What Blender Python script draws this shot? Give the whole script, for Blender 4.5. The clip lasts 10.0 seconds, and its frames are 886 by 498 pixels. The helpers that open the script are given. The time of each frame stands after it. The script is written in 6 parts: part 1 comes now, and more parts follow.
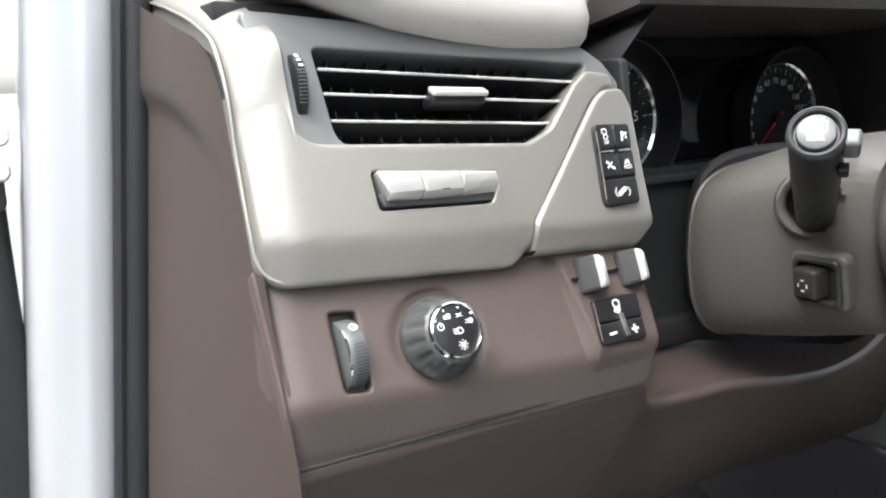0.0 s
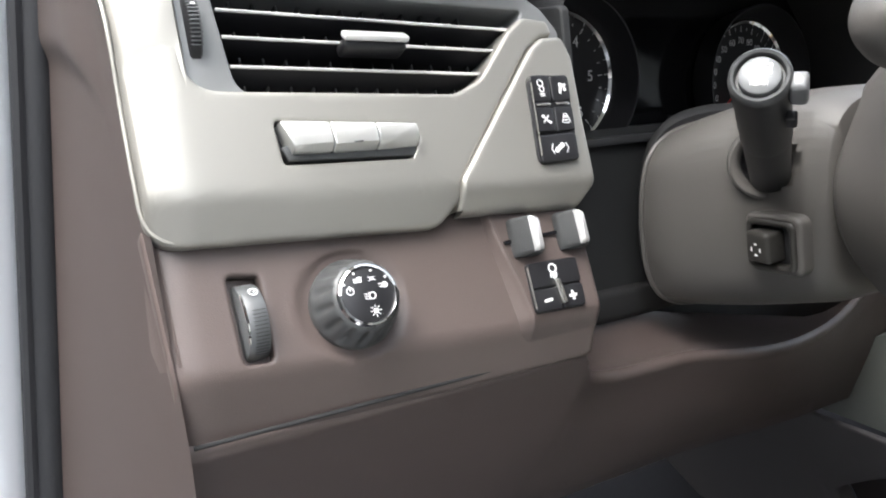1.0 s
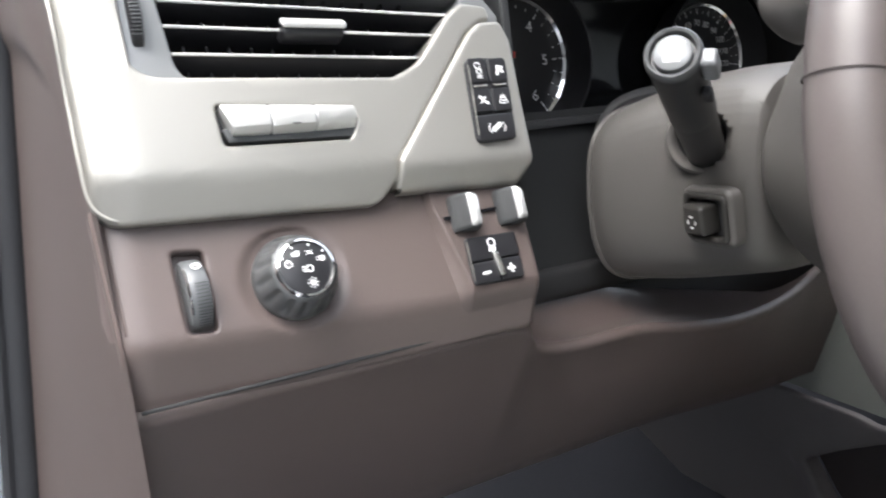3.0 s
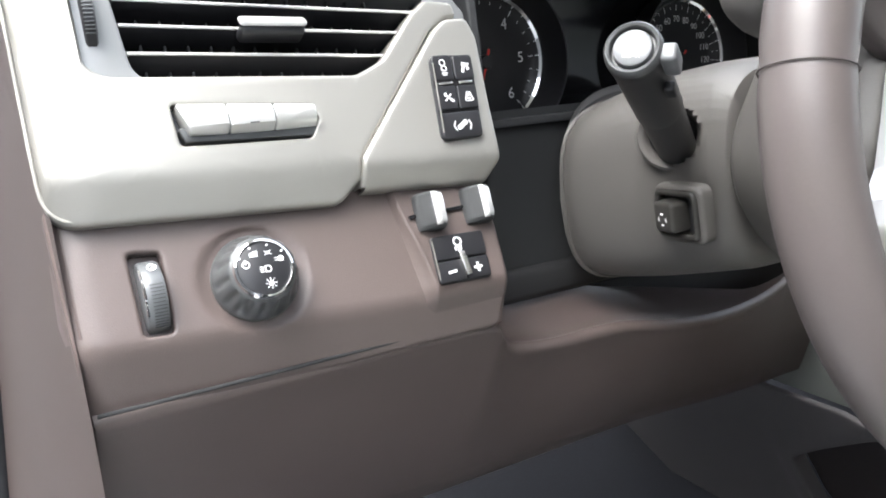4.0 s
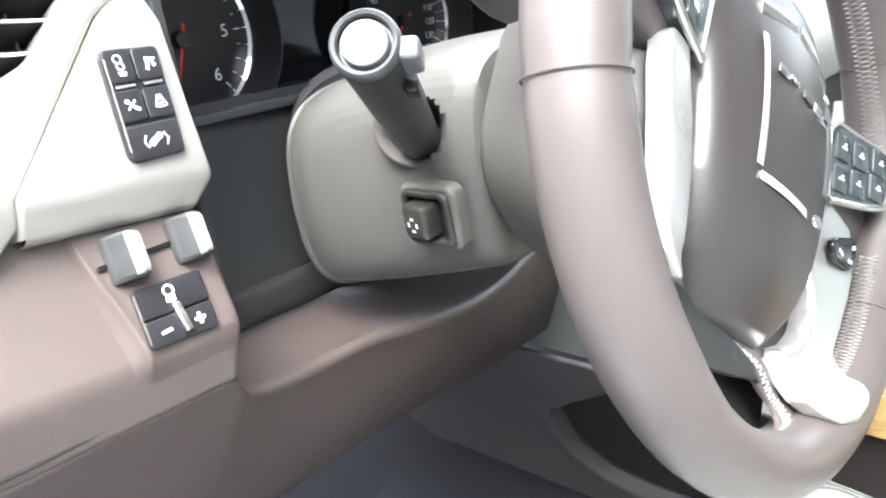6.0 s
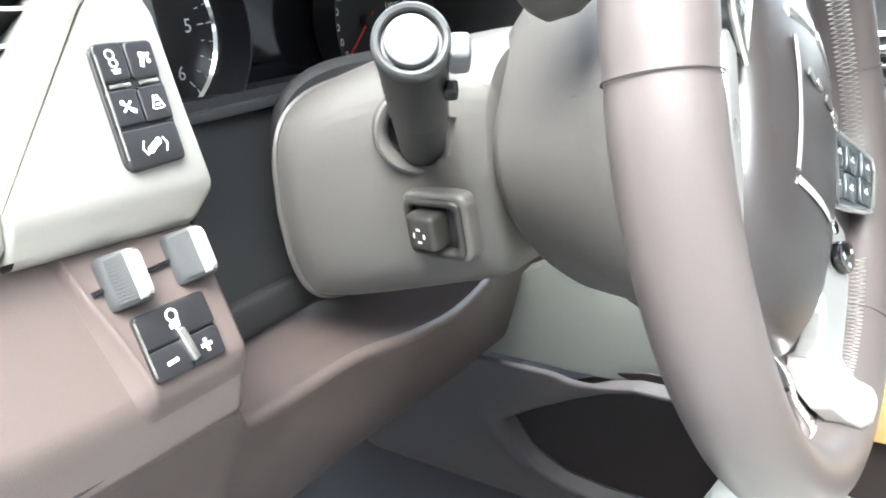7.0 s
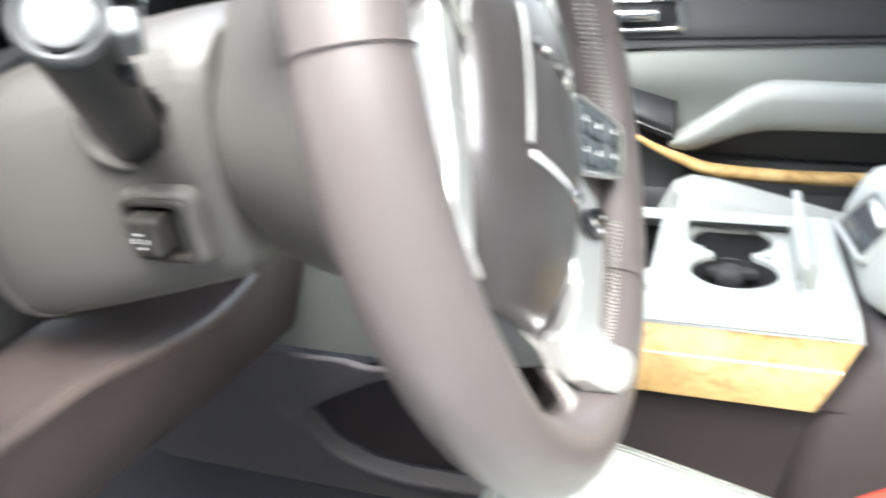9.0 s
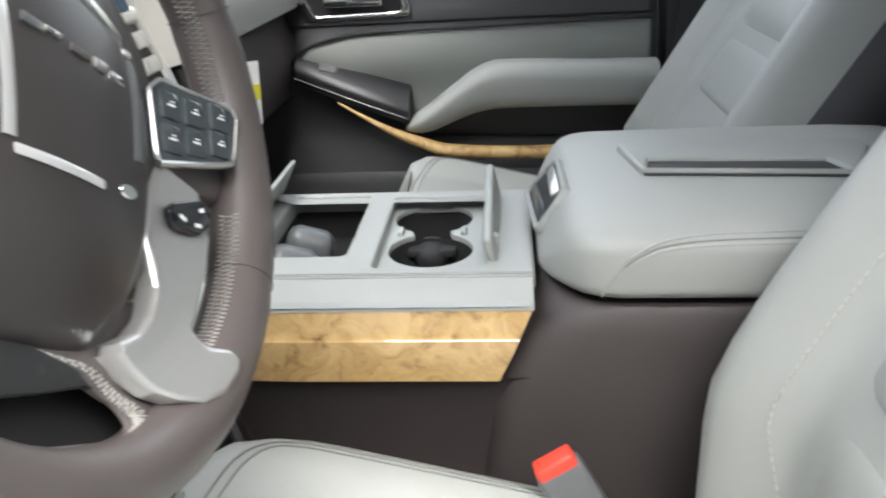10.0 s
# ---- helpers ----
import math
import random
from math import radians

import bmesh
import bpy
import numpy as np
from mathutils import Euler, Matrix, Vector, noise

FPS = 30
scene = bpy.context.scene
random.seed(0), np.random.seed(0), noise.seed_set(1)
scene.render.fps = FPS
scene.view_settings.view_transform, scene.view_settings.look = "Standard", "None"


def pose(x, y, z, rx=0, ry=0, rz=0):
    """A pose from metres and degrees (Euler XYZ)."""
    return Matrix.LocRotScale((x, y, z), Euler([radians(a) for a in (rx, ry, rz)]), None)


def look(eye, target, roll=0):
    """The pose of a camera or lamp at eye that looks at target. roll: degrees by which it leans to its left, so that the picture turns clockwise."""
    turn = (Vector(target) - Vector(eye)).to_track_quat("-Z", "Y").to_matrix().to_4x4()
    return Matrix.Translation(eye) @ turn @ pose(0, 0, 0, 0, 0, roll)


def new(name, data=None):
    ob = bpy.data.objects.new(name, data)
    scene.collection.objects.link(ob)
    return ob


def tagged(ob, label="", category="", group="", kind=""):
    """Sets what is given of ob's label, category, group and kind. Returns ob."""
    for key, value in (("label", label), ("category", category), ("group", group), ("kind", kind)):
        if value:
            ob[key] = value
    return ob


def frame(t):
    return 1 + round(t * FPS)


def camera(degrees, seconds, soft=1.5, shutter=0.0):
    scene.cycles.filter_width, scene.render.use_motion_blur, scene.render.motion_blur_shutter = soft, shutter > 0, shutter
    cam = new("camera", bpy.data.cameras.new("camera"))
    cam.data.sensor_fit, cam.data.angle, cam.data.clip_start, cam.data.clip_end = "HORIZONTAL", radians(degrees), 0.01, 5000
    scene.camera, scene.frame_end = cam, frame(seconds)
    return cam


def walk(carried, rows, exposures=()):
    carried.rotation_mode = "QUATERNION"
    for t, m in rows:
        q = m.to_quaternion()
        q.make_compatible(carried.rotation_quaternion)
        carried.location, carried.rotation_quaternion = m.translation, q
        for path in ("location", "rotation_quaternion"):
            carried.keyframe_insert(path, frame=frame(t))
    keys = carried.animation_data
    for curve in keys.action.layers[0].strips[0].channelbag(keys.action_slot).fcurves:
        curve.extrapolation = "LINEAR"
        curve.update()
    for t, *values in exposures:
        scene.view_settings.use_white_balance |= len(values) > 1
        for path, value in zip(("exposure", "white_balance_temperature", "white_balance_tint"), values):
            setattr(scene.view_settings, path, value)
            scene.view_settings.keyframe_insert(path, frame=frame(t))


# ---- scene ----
cam = camera(58.3, 10.0, soft=1.9, shutter=0.5)
PATH = [
    (0, (-0.9895, -0.3610, 1.3610), (-0.0255, 1.3390, 0.9390), -1.80),
    (0.5, (-0.9625, -0.3510, 1.3500), (0.0185, 1.3420, 0.9360), -1.70),
    (1, (-0.9385, -0.3530, 1.3390), (0.0345, 1.3330, 0.8780), -2.00),
    (1.5, (-0.9305, -0.3540, 1.3340), (0.0205, 1.3430, 0.8690), -2.40),
    (2, (-0.9345, -0.3590, 1.3350), (-0.0105, 1.3520, 0.8700), -2.50),
    (2.5, (-0.9365, -0.3740, 1.3410), (-0.0235, 1.3440, 0.8760), -2.30),
    (3, (-0.9175, -0.3930, 1.3330), (0.0365, 1.2990, 0.8540), -3.10),
    (3.2, (-0.9105, -0.3920, 1.3320), (0.0645, 1.2810, 0.8330), -3.20),
    (4.3, (-0.8950, -0.4020, 1.3280), (0.0480, 1.2980, 0.8570), -3.70),
    (4.5, (-0.8965, -0.3985, 1.3265), (0.1500, 1.2440, 0.8730), -3.55),
    (5, (-0.8685, -0.4100, 1.3270), (0.1965, 1.1940, 0.7890), -3.90),
    (5.5, (-0.8475, -0.3745, 1.3355), (0.3830, 1.0720, 0.7075), -4.60),
    (5.7, (-0.8330, -0.3560, 1.3440), (0.4780, 1.0110, 0.7020), -4.90),
    (6.8, (-0.8545, -0.2700, 1.3580), (0.7015, 0.7770, 0.6630), -2.50),
    (7, (-0.8515, -0.2640, 1.3520), (0.7135, 0.7820, 0.6780), -3.00),
    (7.5, (-0.8545, -0.2430, 1.3500), (0.7505, 0.7300, 0.6600), -1.90),
    (8, (-0.8485, -0.2360, 1.3540), (0.7875, 0.6720, 0.6470), -2.40),
    (8.5, (-0.8315, -0.2430, 1.3530), (0.8365, 0.5870, 0.6260), -2.60),
    (8.8, (-0.8225, -0.2670, 1.3460), (0.8805, 0.5080, 0.6390), -3.70),
    (9, (-0.8045, -0.2820, 1.3470), (0.9365, 0.3480, 0.5900), -3.00),
    (9.5, (-0.7665, -0.3460, 1.3350), (1.0515, -0.0290, 0.5650), -3.00),
    (10, (-0.7525, -0.3890, 1.3290), (1.0735, -0.2220, 0.5320), -3.00),
]
EXPOSURE = [(0.0, 2.5, 6500, 9), (0.7, 2.45, 6480, 9), (1.5, 2.7, 6450, 9), (3.0, 2.7, 6400, 10), (4.5, 3.32, 6300, 8), (5.5, 3.9, 6250, 7), (7.0, 4.0, 6250, 5), (8.0, 3.98, 6250, 5), (9.0, 3.8, 6350, 6), (9.5, 3.03, 6400, 7), (10.0, 2.6, 6450, 8)]
walk(cam, [(t, look(eye, target, roll)) for t, eye, target, roll in PATH], EXPOSURE)

# ---- light ----
world = bpy.data.worlds.new("sky")
scene.world = world
world.use_nodes = True
wn = world.node_tree.nodes
sky = wn.new("ShaderNodeTexSky")
sky.sky_type, sky.sun_disc = "NISHITA", False
sky.sun_elevation, sky.sun_rotation = radians(62), radians(253)
sky.air_density, sky.dust_density, sky.ozone_density = 1.0, 3.0, 0.6
wn["Background"].inputs["Strength"].default_value = 0.15
overcast = wn.new("ShaderNodeHueSaturation")
overcast.inputs["Saturation"].default_value = 0.35
world.node_tree.links.new(sky.outputs[0], overcast.inputs["Color"])
world.node_tree.links.new(overcast.outputs[0], wn["Background"].inputs["Color"])
sun = new("sun", bpy.data.lights.new("sun", "SUN"))
sun.data.energy, sun.data.angle, sun.data.color = 1.2, radians(60), (1.0, 0.99, 0.97)
sun.matrix_world = look((-3.7, -1.1, 8.0), (0, 0, 1.0))


# ---- materials ----
def node(nt, kind, **inputs):
    n = nt.nodes.new(kind)
    for k, v in inputs.items():
        n.inputs[k.replace("_", " ")].default_value = v
    return n


def surface(name, base, rough=0.5, metal=0.0, grain=0.0, scale=400.0, vary=0.08, coat=0.0, mottle=9.0, bump="noise", spec=0.5):
    """A surface with fine relief at the given scale and slow colour change."""
    m = bpy.data.materials.new(name)
    m.use_nodes = True
    nt = m.node_tree
    b = nt.nodes["Principled BSDF"]
    b.inputs["Metallic"].default_value = metal
    b.inputs["Coat Weight"].default_value = coat
    b.inputs["Coat Roughness"].default_value = 0.08
    b.inputs["Specular IOR Level"].default_value = spec
    tc = node(nt, "ShaderNodeTexCoord")
    slow = node(nt, "ShaderNodeTexNoise", Scale=mottle, Detail=4.0)
    fine = node(nt, "ShaderNodeTexNoise", Scale=scale * 0.4, Detail=3.0)
    for n in (slow, fine):
        nt.links.new(tc.outputs["Object"], n.inputs["Vector"])
    mix = node(nt, "ShaderNodeMix")
    mix.data_type = "RGBA"
    mix.inputs["A"].default_value = (*[c * (1 - vary) for c in base], 1)
    mix.inputs["B"].default_value = (*[min(1, c * (1 + vary)) for c in base], 1)
    add = node(nt, "ShaderNodeMath")
    add.operation = "MULTIPLY_ADD"
    add.inputs[1].default_value = 0.4
    nt.links.new(fine.outputs["Fac"], add.inputs[0])
    half = node(nt, "ShaderNodeMath")
    half.operation = "MULTIPLY"
    half.inputs[1].default_value = 0.6
    nt.links.new(slow.outputs["Fac"], half.inputs[0])
    nt.links.new(half.outputs[0], add.inputs[2])
    nt.links.new(add.outputs[0], mix.inputs["Factor"])
    nt.links.new(mix.outputs["Result"], b.inputs["Base Color"])
    rr = node(nt, "ShaderNodeMapRange")
    rr.inputs["To Min"].default_value, rr.inputs["To Max"].default_value = max(0.02, rough - 0.07), min(1, rough + 0.07)
    nt.links.new(slow.outputs["Fac"], rr.inputs["Value"])
    nt.links.new(rr.outputs[0], b.inputs["Roughness"])
    if grain:
        if bump == "leather":
            t = node(nt, "ShaderNodeTexVoronoi", Scale=scale)
            t.feature = "DISTANCE_TO_EDGE"
            out = t.outputs["Distance"]
        else:
            t = node(nt, "ShaderNodeTexNoise", Scale=scale, Detail=2.0)
            out = t.outputs["Fac"]
        nt.links.new(tc.outputs["Object"], t.inputs["Vector"])
        bp = node(nt, "ShaderNodeBump", Strength=grain, Distance=0.0006)
        nt.links.new(out, bp.inputs["Height"])
        nt.links.new(bp.outputs[0], b.inputs["Normal"])
    return m


BROWN = surface("brown_soft_plastic", (0.099, 0.077, 0.071), 0.42, grain=0.25, scale=900, bump="leather", vary=0.07)
# Darker copy of the brown plastic: shade on the end cap put into colour.
BROWN_SHADED = surface("brown_plastic_shaded_end", (0.070, 0.055, 0.051), 0.5, grain=0.25, scale=900, bump="leather", vary=0.07)
BROWN_DARK = surface("dark_brown_plastic", (0.058, 0.048, 0.047), 0.55, grain=0.3, scale=900, bump="leather")
BROWN_GREY = surface("taupe_column_plastic", (0.094, 0.088, 0.082), 0.45, grain=0.25, scale=1000, bump="leather")
BROWN_LEATHER = surface("brown_wheel_leather", (0.100, 0.085, 0.082), 0.40, grain=0.07, scale=1500, bump="leather", vary=0.12, mottle=16.0)
SILVER = surface("champagne_silver_paint", (0.375, 0.365, 0.334), 0.46, metal=0.65, grain=0.03, scale=2500, vary=0.03)
SATIN = surface("satin_silver", (0.60, 0.59, 0.56), 0.25, metal=0.9, vary=0.03)
SATIN_BUTTON = surface("pale_satin_button", (0.62, 0.62, 0.60), 0.32, metal=0.6, vary=0.03)
AIRBAG = surface("dark_airbag_leather", (0.045, 0.040, 0.040), 0.34, grain=0.08, scale=1300, bump="leather", vary=0.06)
SPOKE = surface("bright_satin_spoke", (0.62, 0.62, 0.605), 0.30, metal=0.70, vary=0.03)
POD = surface("glossy_slate_switch", (0.060, 0.072, 0.078), 0.22, vary=0.05, coat=0.3)
FLANK = surface("charcoal_side_leather", (0.045, 0.045, 0.048), 0.55, grain=0.3, scale=650, bump="leather")
ADJUSTER = surface("dark_taupe_switch", (0.034, 0.032, 0.029), 0.42, grain=0.2, scale=1200)
SLIDE = surface("slide_switch_plastic", (0.058, 0.060, 0.061), 0.52, grain=0.1, scale=1500, spec=0.2)
KNOB = surface("dark_grey_knob", (0.062, 0.064, 0.065), 0.36, grain=0.1, scale=1500)
STALK = surface("black_stalk_plastic", (0.020, 0.020, 0.021), 0.42, grain=0.12, scale=1300)
VENT_GREY = surface("silver_grey_vent_frame", (0.24, 0.245, 0.248), 0.40, metal=0.30, grain=0.05, scale=2000, vary=0.04)
BRIGHT = surface("bright_plated_plastic", (0.78, 0.78, 0.77), 0.2, metal=0.45, vary=0.02)
PLUM = surface("plum_grey_plastic", (0.172, 0.160, 0.164), 0.5, grain=0.3, scale=900, bump="leather")
CHROME = surface("chrome", (0.85, 0.85, 0.85), 0.08, metal=1.0, vary=0.02)
BLACK = surface("black_plastic", (0.014, 0.014, 0.016), 0.42, grain=0.15, scale=1200)
BLACK_SOFT = surface("matt_black_plastic", (0.018, 0.018, 0.019), 0.7, grain=0.3, scale=1000)
GLOSS = surface("gloss_black", (0.008, 0.008, 0.010), 0.1, coat=0.3)
RECESS = surface("dark_recess_plastic", (0.021, 0.022, 0.023), 0.6, grain=0.25, scale=1100)
GREY_DARK = surface("charcoal_plastic", (0.035, 0.036, 0.038), 0.5, grain=0.25, scale=1100)
WIPER_BUTTON = surface("pale_grey_wiper_button", (0.20, 0.205, 0.21), 0.34, metal=0.15, vary=0.03)
GREY_SWITCH = surface("grey_switch_plastic", (0.11, 0.115, 0.118), 0.35, grain=0.1, scale=1500)
ASH = surface("ash_grey_leather", (0.350, 0.360, 0.338), 0.48, grain=0.3, scale=650, bump="leather", vary=0.05)
ASH_PLASTIC = surface("ash_grey_plastic", (0.330, 0.342, 0.322), 0.42, grain=0.2, scale=1000, bump="leather", vary=0.04)
# Darker ash: paints shade on the console flank; also seams, door insert, bench.
ASH_SHADE = surface("darker_ash_grey", (0.200, 0.208, 0.196), 0.5, grain=0.3, scale=650, bump="leather", vary=0.05)
PALE = surface("pale_dash_pad", (0.50, 0.485, 0.455), 0.5, grain=0.3, scale=800, bump="leather", vary=0.05)
PAINT = surface("silver_body_paint", (0.62, 0.645, 0.68), 0.3, metal=0.3, coat=0.6, vary=0.03)
RUBBER = surface("black_rubber", (0.02, 0.021, 0.024), 0.6, grain=0.3, scale=500)
CARPET = surface("dark_carpet", (0.034, 0.035, 0.042), 0.95, grain=1.0, scale=700, vary=0.3)
HEADLINER = surface("headliner_fabric", (0.42, 0.41, 0.38), 0.9, grain=0.5, scale=600)
WHITE = surface("white_print", (0.85, 0.85, 0.85), 0.5, vary=0.02)
RED = surface("red_plastic", (0.75, 0.06, 0.035), 0.4, vary=0.05)
RED_NEEDLE = surface("red_needle", (0.7, 0.03, 0.02), 0.4)
THREAD = surface("pale_thread", (0.45, 0.44, 0.41), 0.7, vary=0.1)
YELLOW = surface("yellow_paper", (0.72, 0.68, 0.05), 0.6)
BOUNCE_GROUND = surface("pale_bounce_ground", (0.30, 0.30, 0.29), 0.9, grain=0.8, scale=120, vary=0.25, mottle=0.6)
WALL_GREY = surface("grey_blocking_wall", (0.09, 0.09, 0.088), 0.85, grain=0.6, scale=60, vary=0.15, mottle=1.5)
SCREEN = surface("dark_blue_screen", (0.02, 0.05, 0.10), 0.12)


def burl(name):
    """Pale golden burl veneer under clear lacquer."""
    m = bpy.data.materials.new(name)
    m.use_nodes = True
    nt = m.node_tree
    b = nt.nodes["Principled BSDF"]
    b.inputs["Roughness"].default_value = 0.3
    b.inputs["Coat Weight"].default_value, b.inputs["Coat Roughness"].default_value = 1.0, 0.05
    tc = node(nt, "ShaderNodeTexCoord")
    warp = node(nt, "ShaderNodeTexNoise", Scale=14.0, Detail=3.0)
    mapv = node(nt, "ShaderNodeMix")
    mapv.data_type = "RGBA"
    mapv.inputs["Factor"].default_value = 0.12
    big = node(nt, "ShaderNodeTexNoise", Scale=22.0, Detail=8.0, Roughness=0.65, Distortion=1.2)
    nt.links.new(tc.outputs["Object"], warp.inputs["Vector"])
    nt.links.new(tc.outputs["Object"], mapv.inputs["A"])
    nt.links.new(warp.outputs["Color"], mapv.inputs["B"])
    nt.links.new(mapv.outputs["Result"], big.inputs["Vector"])
    ramp = node(nt, "ShaderNodeValToRGB")
    e = ramp.color_ramp.elements
    e[0].position, e[0].color = 0.30, (0.16, 0.075, 0.025, 1)
    e[1].position, e[1].color = 0.62, (0.64, 0.44, 0.20, 1)
    mid = e.new(0.44)
    mid.color = (0.50, 0.32, 0.125, 1)
    nt.links.new(big.outputs["Fac"], ramp.inputs["Fac"])
    nt.links.new(ramp.outputs["Color"], b.inputs["Base Color"])
    return m


WOOD = burl("burl_wood")


# ---- shape helpers ----
def finish(bm, sharp=0.7):
    bmesh.ops.remove_doubles(bm, verts=bm.verts, dist=1e-6)
    bmesh.ops.recalc_face_normals(bm, faces=bm.faces)
    for f in bm.faces:
        f.smooth = True
    for e in bm.edges:
        if len(e.link_faces) == 2 and e.calc_face_angle(0) > sharp:
            e.smooth = False


def part(name, bm, material, parent=None, label="", sharp=0.7):
    """Links a bmesh as one mesh object under its thing or part."""
    finish(bm, sharp)
    me = bpy.data.meshes.new(name)
    bm.to_mesh(me)
    bm.free()
    me.materials.append(material)
    ob = new(name, me)
    if parent:
        ob.parent = parent
    if label:
        ob["label"] = label
    return ob


def thing(name, label, category, at=(0, 0, 0), group="", kind=""):
    ob = new(name)
    ob.empty_display_size = 0.02
    return tagged(ob, label, category, group, kind)


def axes(o, u, v):
    """The matrix of a plane at o with u to its right and v up; w comes out of it."""
    u, v = Vector(u).normalized(), Vector(v).normalized()
    w = u.cross(v).normalized()
    v = w.cross(u)
    m = Matrix((u, v, w)).transposed().to_4x4()
    m.translation = o
    return m


def merge(*bms):
    """Joins several bmeshes into the first."""
    for other in bms[1:]:
        me = bpy.data.meshes.new("t")
        other.to_mesh(me)
        bms[0].from_mesh(me)
        bpy.data.meshes.remove(me)
        other.free()
    return bms[0]


def rounded(pts, r, n=5):
    """A closed outline with its corners rounded; r is one radius or one for each corner."""
    out = []
    k = len(pts)
    for i in range(k):
        p, a, b = Vector(pts[i]), Vector(pts[i - 1]), Vector(pts[(i + 1) % k])
        ri = r[i] if isinstance(r, (list, tuple)) else r
        da, db = (a - p), (b - p)
        ang = da.angle(db)
        if ri <= 0 or abs(ang - math.pi) < 0.05:
            out.append(p)
            continue
        d = min(ri / math.tan(ang / 2), da.length * 0.48, db.length * 0.48)
        p0, p1 = p + da.normalized() * d, p + db.normalized() * d
        for j in range(n + 1):
            s = j / n
            out.append(p0 * (1 - s) ** 2 + p * 2 * s * (1 - s) + p1 * s * s)
    return out


def rect(x0, y0, x1, y1, r=0.002, n=4):
    return rounded([(x0, y0), (x1, y0), (x1, y1), (x0, y1)], r, n)


def shrink(pts, d):
    """The outline moved inward by d (anticlockwise outlines)."""
    k, out = len(pts), []
    area = sum(pts[i - 1].x * pts[i].y - pts[i].x * pts[i - 1].y for i in range(k))
    s = 1 if area > 0 else -1
    for i in range(k):
        t = (pts[(i + 1) % k] - pts[i - 1])
        if t.length < 1e-9:
            out.append(pts[i].copy())
            continue
        t.normalize()
        out.append(pts[i] + Vector((-t.y, t.x)) * d * s)
    return out


ROLL = [(0.5, 0.13), (0.87, 0.5), (1.0, 1.0)]


def panel(outline, m, f=None, holes=(), r=0.002, depth=0.008, hole_r=None, hole_depth=None, step=0.012):
    """A formed sheet: the outline filled round its holes, bulged by f(u, v), with rolled edges that run back by depth."""
    outline = [Vector(p) for p in outline]
    hole_r = r if hole_r is None else hole_r
    hole_depth = depth if hole_depth is None else hole_depth
    bm = bmesh.new()
    loops = [(shrink(outline, r), r, depth)] + [(shrink([Vector(p) for p in h], -hole_r), hole_r, hole_depth) for h in holes]
    edges = []
    for pts, _, _ in loops:
        vs = [bm.verts.new((p.x, p.y, 0)) for p in pts]
        edges += [bm.edges.new((vs[i - 1], vs[i])) for i in range(len(vs))]
    bmesh.ops.triangle_fill(bm, edges=edges, use_beauty=True)
    lo = Vector((min(p.x for p in outline), min(p.y for p in outline)))
    hi = Vector((max(p.x for p in outline), max(p.y for p in outline)))
    if f and step:
        for axis in (0, 1):
            k = lo[axis] + step
            while k < hi[axis]:
                co, no = Vector((0, 0, 0)), Vector((0, 0, 0))
                co[axis], no[axis] = k, 1
                bmesh.ops.bisect_plane(bm, geom=bm.verts[:] + bm.edges[:] + bm.faces[:], plane_co=co, plane_no=no, dist=1e-6)
                k += step
    bmesh.ops.recalc_face_normals(bm, faces=bm.faces)
    if sum(q.normal.z for q in bm.faces) < 0:
        bmesh.ops.reverse_faces(bm, faces=bm.faces)
    ring = {}
    for e in bm.edges:
        if len(e.link_faces) == 1:
            a, b = e.link_loops[0].vert, e.link_loops[0].link_loop_next.vert
            ring[a] = b
    back = {b: a for a, b in ring.items()}
    seen = set()
    rows = []
    for start in list(ring):
        if start in seen:
            continue
        loop, v = [], start
        while v not in seen and v in ring:
            seen.add(v)
            loop.append(v)
            v = ring[v]
        c = loop[0].co
        near = min(range(len(loops)), key=lambda i: min((Vector((c.x, c.y)) - p).length for p in loops[i][0]))
        rows.append((loop, loops[near][1], loops[near][2]))
    for loop, rr, dd in rows:
        k = len(loop)
        norm = []
        for i in range(k):
            t = loop[(i + 1) % k].co - loop[i - 1].co
            t.normalize()
            norm.append(Vector((t.y, -t.x, 0)))
        prev = loop
        for out, down in ROLL + [(1.0, max(dd / max(rr, 1e-6), 1.001))]:
            cur = [bm.verts.new(loop[i].co + norm[i] * rr * out + Vector((0, 0, -rr * down))) for i in range(k)]
            for i in range(k):
                j = (i + 1) % k
                bm.faces.new((prev[j], prev[i], cur[i], cur[j]))
            prev = cur
    if f:
        for v in bm.verts:
            v.co.z += f(v.co.x, v.co.y)
    bm.transform(m)
    return bm


def prism(outline, h, m, r=0.0006, f=None):
    """A plate of height h over the outline, with rolled edges, closed behind."""
    outline = [Vector(p) for p in outline]
    bm = panel(outline, Matrix.Translation((0, 0, h)), f, r=r, depth=h, step=0.004 if f else 0)
    ends = [e for e in bm.edges if len(e.link_faces) == 1]
    bmesh.ops.holes_fill(bm, edges=ends, sides=0)
    bm.transform(m)
    return bm


def box(sx, sy, sz, m, r=0.002, seg=2):
    bm = bmesh.new()
    bmesh.ops.create_cube(bm, size=1)
    bmesh.ops.scale(bm, vec=(sx, sy, sz), verts=bm.verts)
    if r:
        bmesh.ops.bevel(bm, geom=bm.edges[:], offset=min(r, 0.49 * min(sx, sy, sz)), segments=seg, profile=0.5, affect="EDGES")
    bm.transform(m)
    return bm


